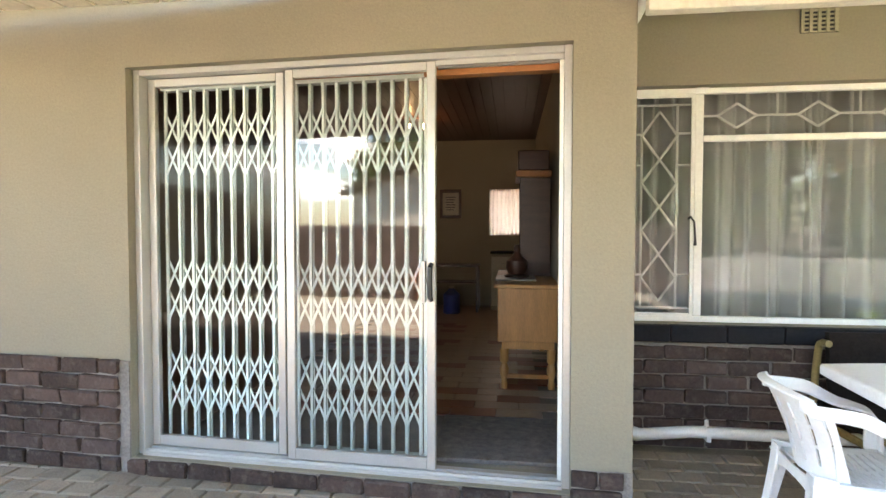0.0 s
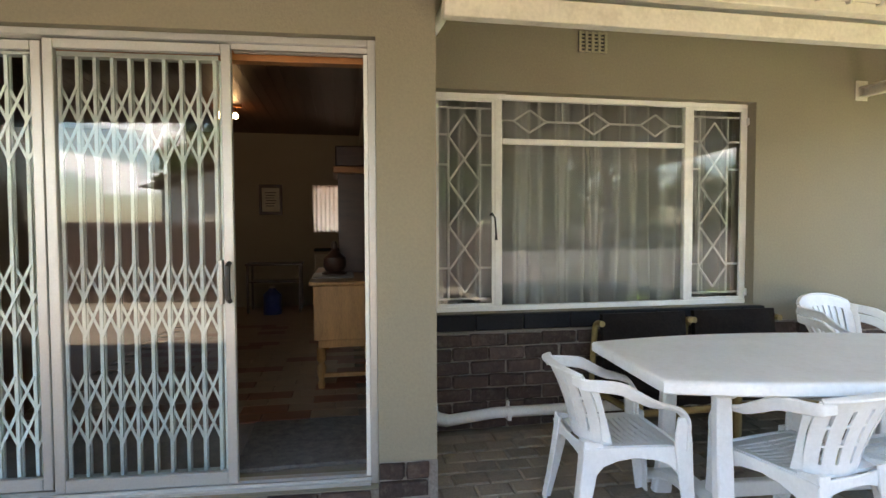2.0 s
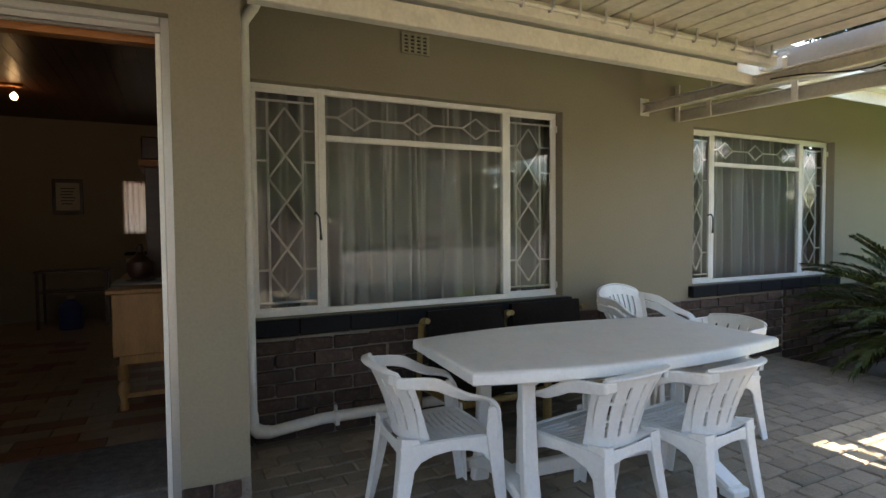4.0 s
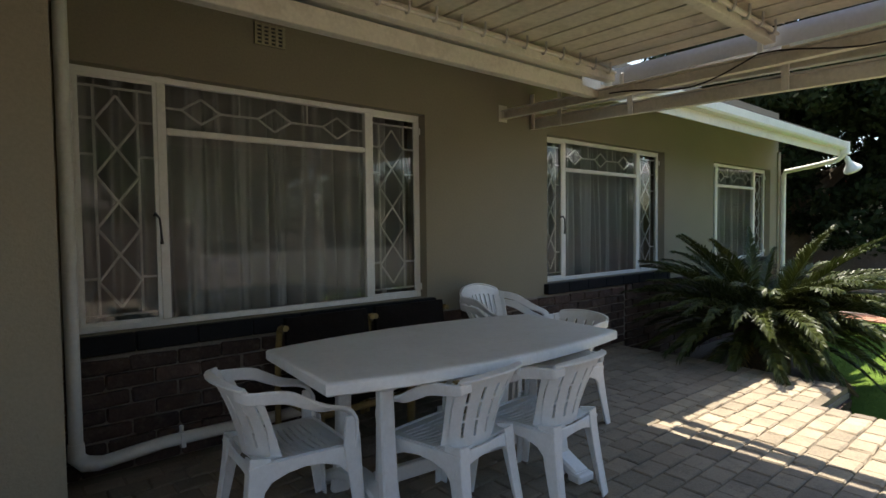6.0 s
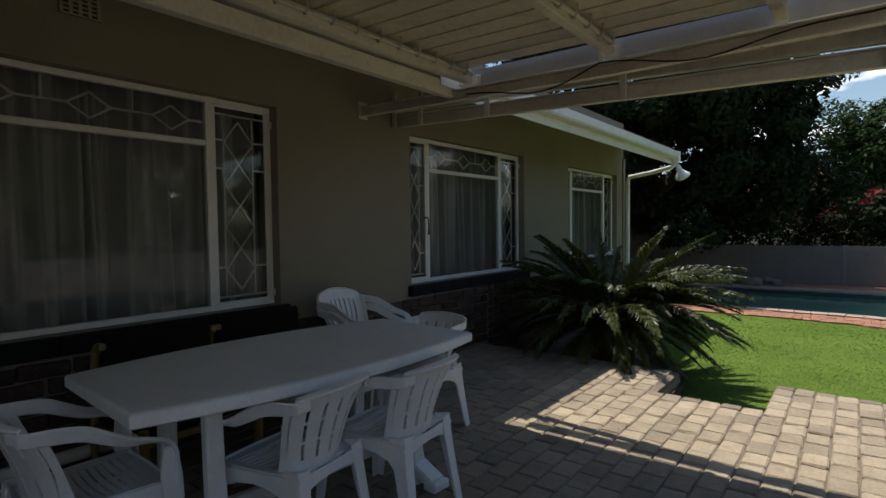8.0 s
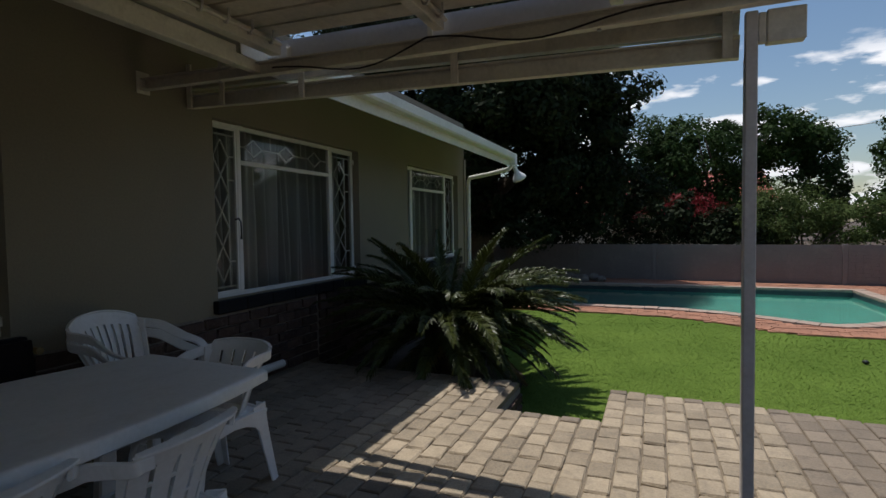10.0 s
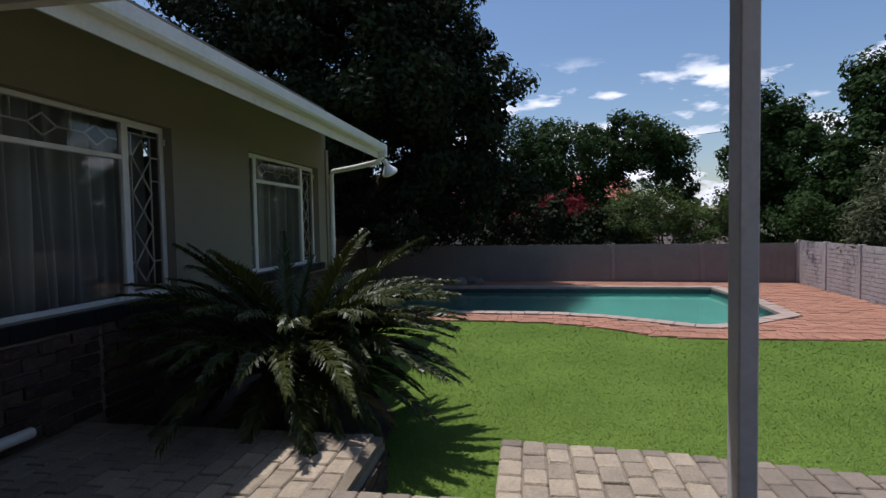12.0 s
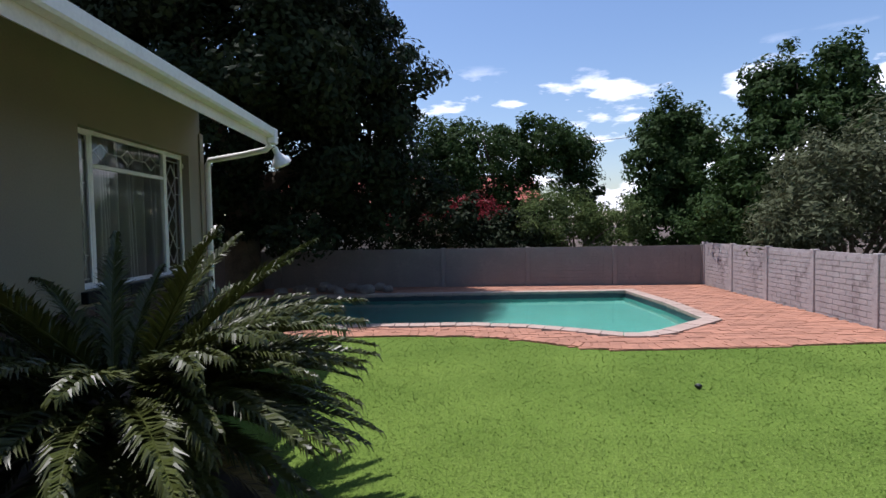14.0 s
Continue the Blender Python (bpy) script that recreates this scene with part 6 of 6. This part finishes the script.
hu = thing("wall_hutch", "tall dark wooden hutch standing on the sideboard", "cabinet", (0.2, 5.1, IN_Z + 0.79))
part("side_panel", box(bmesh.new(), -0.13, 0.13, -0.30, -0.27, 0.0, 0.86, 0.003), "darkwood", hu)
part("side_panel", box(bmesh.new(), -0.13, 0.13, 0.27, 0.30, 0.0, 0.86, 0.003), "darkwood", hu)
part("cornice", box(bmesh.new(), -0.17, 0.14, -0.34, 0.34, 0.862, 0.92, 0.008), "warmwood", hu)
part("back", box(bmesh.new(), 0.125, 0.14, -0.265, 0.265, 0, 0.86), "darkwood", hu)
part("chest", box(bmesh.new(), -0.15, 0.12, -0.3, 0.3, 0.922, 1.10, 0.01), "darkwood", hu)
sw = thing("figurine_lamp", "dark bronze desk ornament on a silver tray", "ornament", (0.04, 4.45, IN_Z + 0.79))
part("ornament", lathe(bmesh.new(), [(0.10, 0.018), (0.10, 0.03), (0.07, 0.045), (0.09, 0.09), (0.085, 0.15), (0.04, 0.19), (0.022, 0.22), (0.028, 0.25), (0.015, 0.28)], 16), "darkwood", sw, smooth=True)
part("tray", box(bmesh.new(), -0.17, 0.15, -0.2, 0.2, 0.001, 0.016, 0.006), "alu", sw)
pf = thing("picture_frame", "dark wooden framed certificate on the back wall", "picture", (-0.97, IN_Y1 - 0.002, 1.70))
fm = bmesh.new()
for q in ((-0.17, -0.13, -0.23, 0.23), (0.13, 0.17, -0.23, 0.23), (-0.13, 0.13, -0.23, -0.18), (-0.13, 0.13, 0.18, 0.23)):
    box(fm, q[0], q[1], -0.03, 0.0, q[2], q[3], 0.003)
part("frame", fm, "darkwood", pf)
M["paper"] = mat("old_paper", (0.6, 0.58, 0.5), 0.8, 0.08, 3, 40, 0)
part("sheet", box(bmesh.new(), -0.128, 0.128, -0.014, -0.004, -0.178, 0.178), "paper", pf)
lt = bmesh.new()
for k in range(6):
    box(lt, -0.08 + 0.01 * (k % 2), 0.08 - 0.015 * (k % 3), -0.0165, -0.0145, 0.10 - k * 0.04, 0.112 - k * 0.04)
part("print_lines", lt, "black", pf, "unreadable dark lines of print")
st_ = thing("side_table", "slim dark steel-framed table by the back wall", "table", (-0.85, 8.05, IN_Z))
for sx in (-0.35, 0.35):
    for sy in (-0.2, 0.2):
        part("leg", box(bmesh.new(), sx - 0.015, sx + 0.015, sy - 0.015, sy + 0.015, 0, 0.66), "darkwood", st_)
part("top", box(bmesh.new(), -0.38, 0.38, -0.23, 0.23, 0.661, 0.69, 0.004), "darkwood", st_)
part("shelf", box(bmesh.new(), -0.33, 0.33, -0.18, 0.18, 0.42, 0.44), "darkwood", st_)
M["bluejug"] = mat("blue_plastic", (0.03, 0.06, 0.22), 0.3, 0.1, 5, 40, 0)
bt_ = thing("water_bottle", "blue plastic water container under the side table", "bottle", (-0.86, 7.75, IN_Z))
part("body", lathe(bmesh.new(), [(0.12, 0), (0.125, 0.03), (0.12, 0.15), (0.125, 0.27), (0.06, 0.33), (0.035, 0.36)], 18), "bluejug", bt_, smooth=True)
part("cap", lathe(bmesh.new(), [(0.04, 0.361), (0.04, 0.39)], 14), "paper", bt_, smooth=True)
kc = thing("kitchen_unit", "low pale kitchen unit under the lace-curtained window", "cabinet", (0.02, 8.35, IN_Z))
part("body", box(bmesh.new(), -0.33, 0.33, -0.22, 0.22, 0, 0.84, 0.004), "plaster_in", kc)
part("worktop", box(bmesh.new(), -0.34, 0.34, -0.24, 0.23, 0.842, 0.875, 0.004), "slate", kc)
for sx in (-0.32, 0.01):
    dr = part("door", box(bmesh.new(), sx, sx + 0.31, -0.236, -0.222, 0.06, 0.80, 0.004), "paper", kc)
    part("handle", sweep(bmesh.new(), [(sx + 0.15, -0.237, 0.70), (sx + 0.15, -0.255, 0.70), (sx + 0.22, -0.255, 0.70), (sx + 0.22, -0.237, 0.70)], 0.005, 6), "alu", dr)
# window in the back wall with a lace curtain
wbk = structure(thing("window_back", "", "window"), "small bright window with white steel frame in the back wall", "window")
for q in ((BACKWIN[0], BACKWIN[1], BACKWIN[3] - 0.03, BACKWIN[3]), (BACKWIN[0], BACKWIN[1], BACKWIN[2], BACKWIN[2] + 0.03), (BACKWIN[0], BACKWIN[0] + 0.03, BACKWIN[2] + 0.031, BACKWIN[3] - 0.031), (BACKWIN[1] - 0.03, BACKWIN[1], BACKWIN[2] + 0.031, BACKWIN[3] - 0.031)):
    block("window_frame", q[0], q[1], IN_Y1 + 0.1, IN_Y1 + 0.14, q[2], q[3], "white", wbk)
M["lace"] = leaf_mat("pink_white_lace", (0.75, 0.62, 0.55), 0.9, 0.06, 0.6)
lace = thing("lace_curtain", "short pinkish lace curtain glowing in the back window", "curtain")
vs, fs = [], []
for i in range(61):
    for j in range(2):
        u = i / 60
        vs.append((BACKWIN[0] + u * (BACKWIN[1] - BACKWIN[0]), IN_Y1 + 0.06 + 0.018 * math.sin(u * 60), (BACKWIN[2], BACKWIN[3])[j]))
for i in range(60):
    fs.append((2 * i, 2 * i + 2, 2 * i + 3, 2 * i + 1))
raw("cloth", vs, fs, "lace", lace, smooth=True)
# ceiling spot bar with two lit bulbs, and a tube light
M["bulb"] = bpy.data.materials.new("lit_bulb")
M["bulb"].use_nodes = True
eb = M["bulb"].node_tree.nodes["Principled BSDF"]
eb.inputs["Emission Color"].default_value, eb.inputs["Emission Strength"].default_value = (1.0, 0.62, 0.3, 1), 5.0
sp = thing("ceiling_spotlight", "two-headed brass ceiling spotlight, bulbs lit", "lamp", (-1.2, 6.7, 2.70))
part("base", box(bmesh.new(), -0.16, 0.16, -0.03, 0.03, -0.03, 0.0, 0.004), "warmwood", sp)
for sx in (-0.09, 0.09):
    part("arm", sweep(bmesh.new(), [(sx, 0, -0.03), (sx, 0, -0.09)], 0.009, 7), "darkwood", sp)
    part("bulb", lathe(bmesh.new(), [(0.014, -0.09), (0.03, -0.11), (0.034, -0.13), (0.022, -0.155), (0.005, -0.162)], 14, (sx, 0, 0)), "bulb", sp, "glowing warm bulb", smooth=True)
tl = thing("tube_light", "white ceiling tube light fitting, unlit", "lamp", (-1.35, 4.4, 2.66))
part("tube", sweep(bmesh.new(), [(-0.6, 0, 0), (0.6, 0, 0)], 0.02, 10), "gutterwhite", tl, smooth=True)
part("fitting", box(bmesh.new(), -0.62, 0.62, -0.035, 0.035, 0.021, 0.039), "gutterwhite", tl)

# terrace pavers, laid last
def paver_bm(L, W, seed):
    r = random.Random(seed)
    bm = box(bmesh.new(), 0, L, 0, W, -0.05, 0.0, 0.008)
    for v in bm.verts:
        v.co += Vector((r.uniform(-1, 1) * 0.004, r.uniform(-1, 1) * 0.004, r.uniform(-1, 1) * 0.003))
    return bm


PL, PW, GAP = 0.176, 0.1275, 0.009
pav_me = []
for k in range(6):
    me = bpy.data.meshes.new("paver")
    b_ = paver_bm(PL - GAP, PW - GAP, 200 + k)
    b_.to_mesh(me)
    b_.free()
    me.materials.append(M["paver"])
    pav_me.append(me)
rng = random.Random(12)
single, vs, fs = 0, [], []


def add_joined(x, y, L, W, z):
    k, e = len(vs), 0.006
    for ins, dz in ((0.0, -0.02), (0.0, -e), (e, 0.0)):
        for sx, sy in ((0, 0), (1, 0), (1, 1), (0, 1)):
            vs.append((x + (L - ins if sx else ins), y + (W - ins if sy else ins), z + dz))
    for r_ in range(2):
        for q in range(4):
            a, b = k + r_ * 4 + q, k + r_ * 4 + (q + 1) % 4
            fs.append((a, b, b + 4, a + 4))
    fs.append((k + 8, k + 9, k + 10, k + 11))


row = 0
y = NOTCH[0] + 0.002 - PW * 40
while y < WALL_Y - 0.1:
    notch = NOTCH[0] < y + PW / 2 < NOTCH[1]
    xe = NOTCH[2] if notch else edge_x(y + PW / 2)
    # rows are set back from the edge, so the last paver is whole
    x = xe - (PL * 0.5 if row % 2 else 0.0)
    if row % 2:
        if y > -1.6:
            add_joined(x + GAP / 2, y + GAP / 2, PL * 0.5 - GAP, PW - GAP, rng.uniform(-0.003, 0.003))
    while x > -6.0:
        x -= PL
        z = rng.uniform(-0.0035, 0.0035)
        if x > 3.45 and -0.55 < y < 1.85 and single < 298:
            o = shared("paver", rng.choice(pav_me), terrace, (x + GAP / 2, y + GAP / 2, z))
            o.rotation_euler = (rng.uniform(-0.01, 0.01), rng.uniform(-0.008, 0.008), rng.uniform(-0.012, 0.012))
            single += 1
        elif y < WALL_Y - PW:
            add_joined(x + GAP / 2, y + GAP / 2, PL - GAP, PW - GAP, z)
    y += PW
    row += 1
# all joined pavers take the copy darkened for the roof's shade
raw("paving", vs, fs, "paver_shaded", terrace)["kind"] = "stuff"
# brick riser of the notch
riser = structure(block("riser_notch", 4.69, TX - 0.008, 1.216, 1.224, LAWN - 0.05, -0.052, "mortar"), "dark red brick riser of the terrace edge", "wall")
rb = brick_mesh(BR_L, BR_H, 0.02, 99)
for r_ in range(3):
    for k in range(3):
        x = 4.71 + k * 0.225
        shared("brick", rb, riser, (x, 1.219, LAWN - 0.02 + r_ * 0.088))
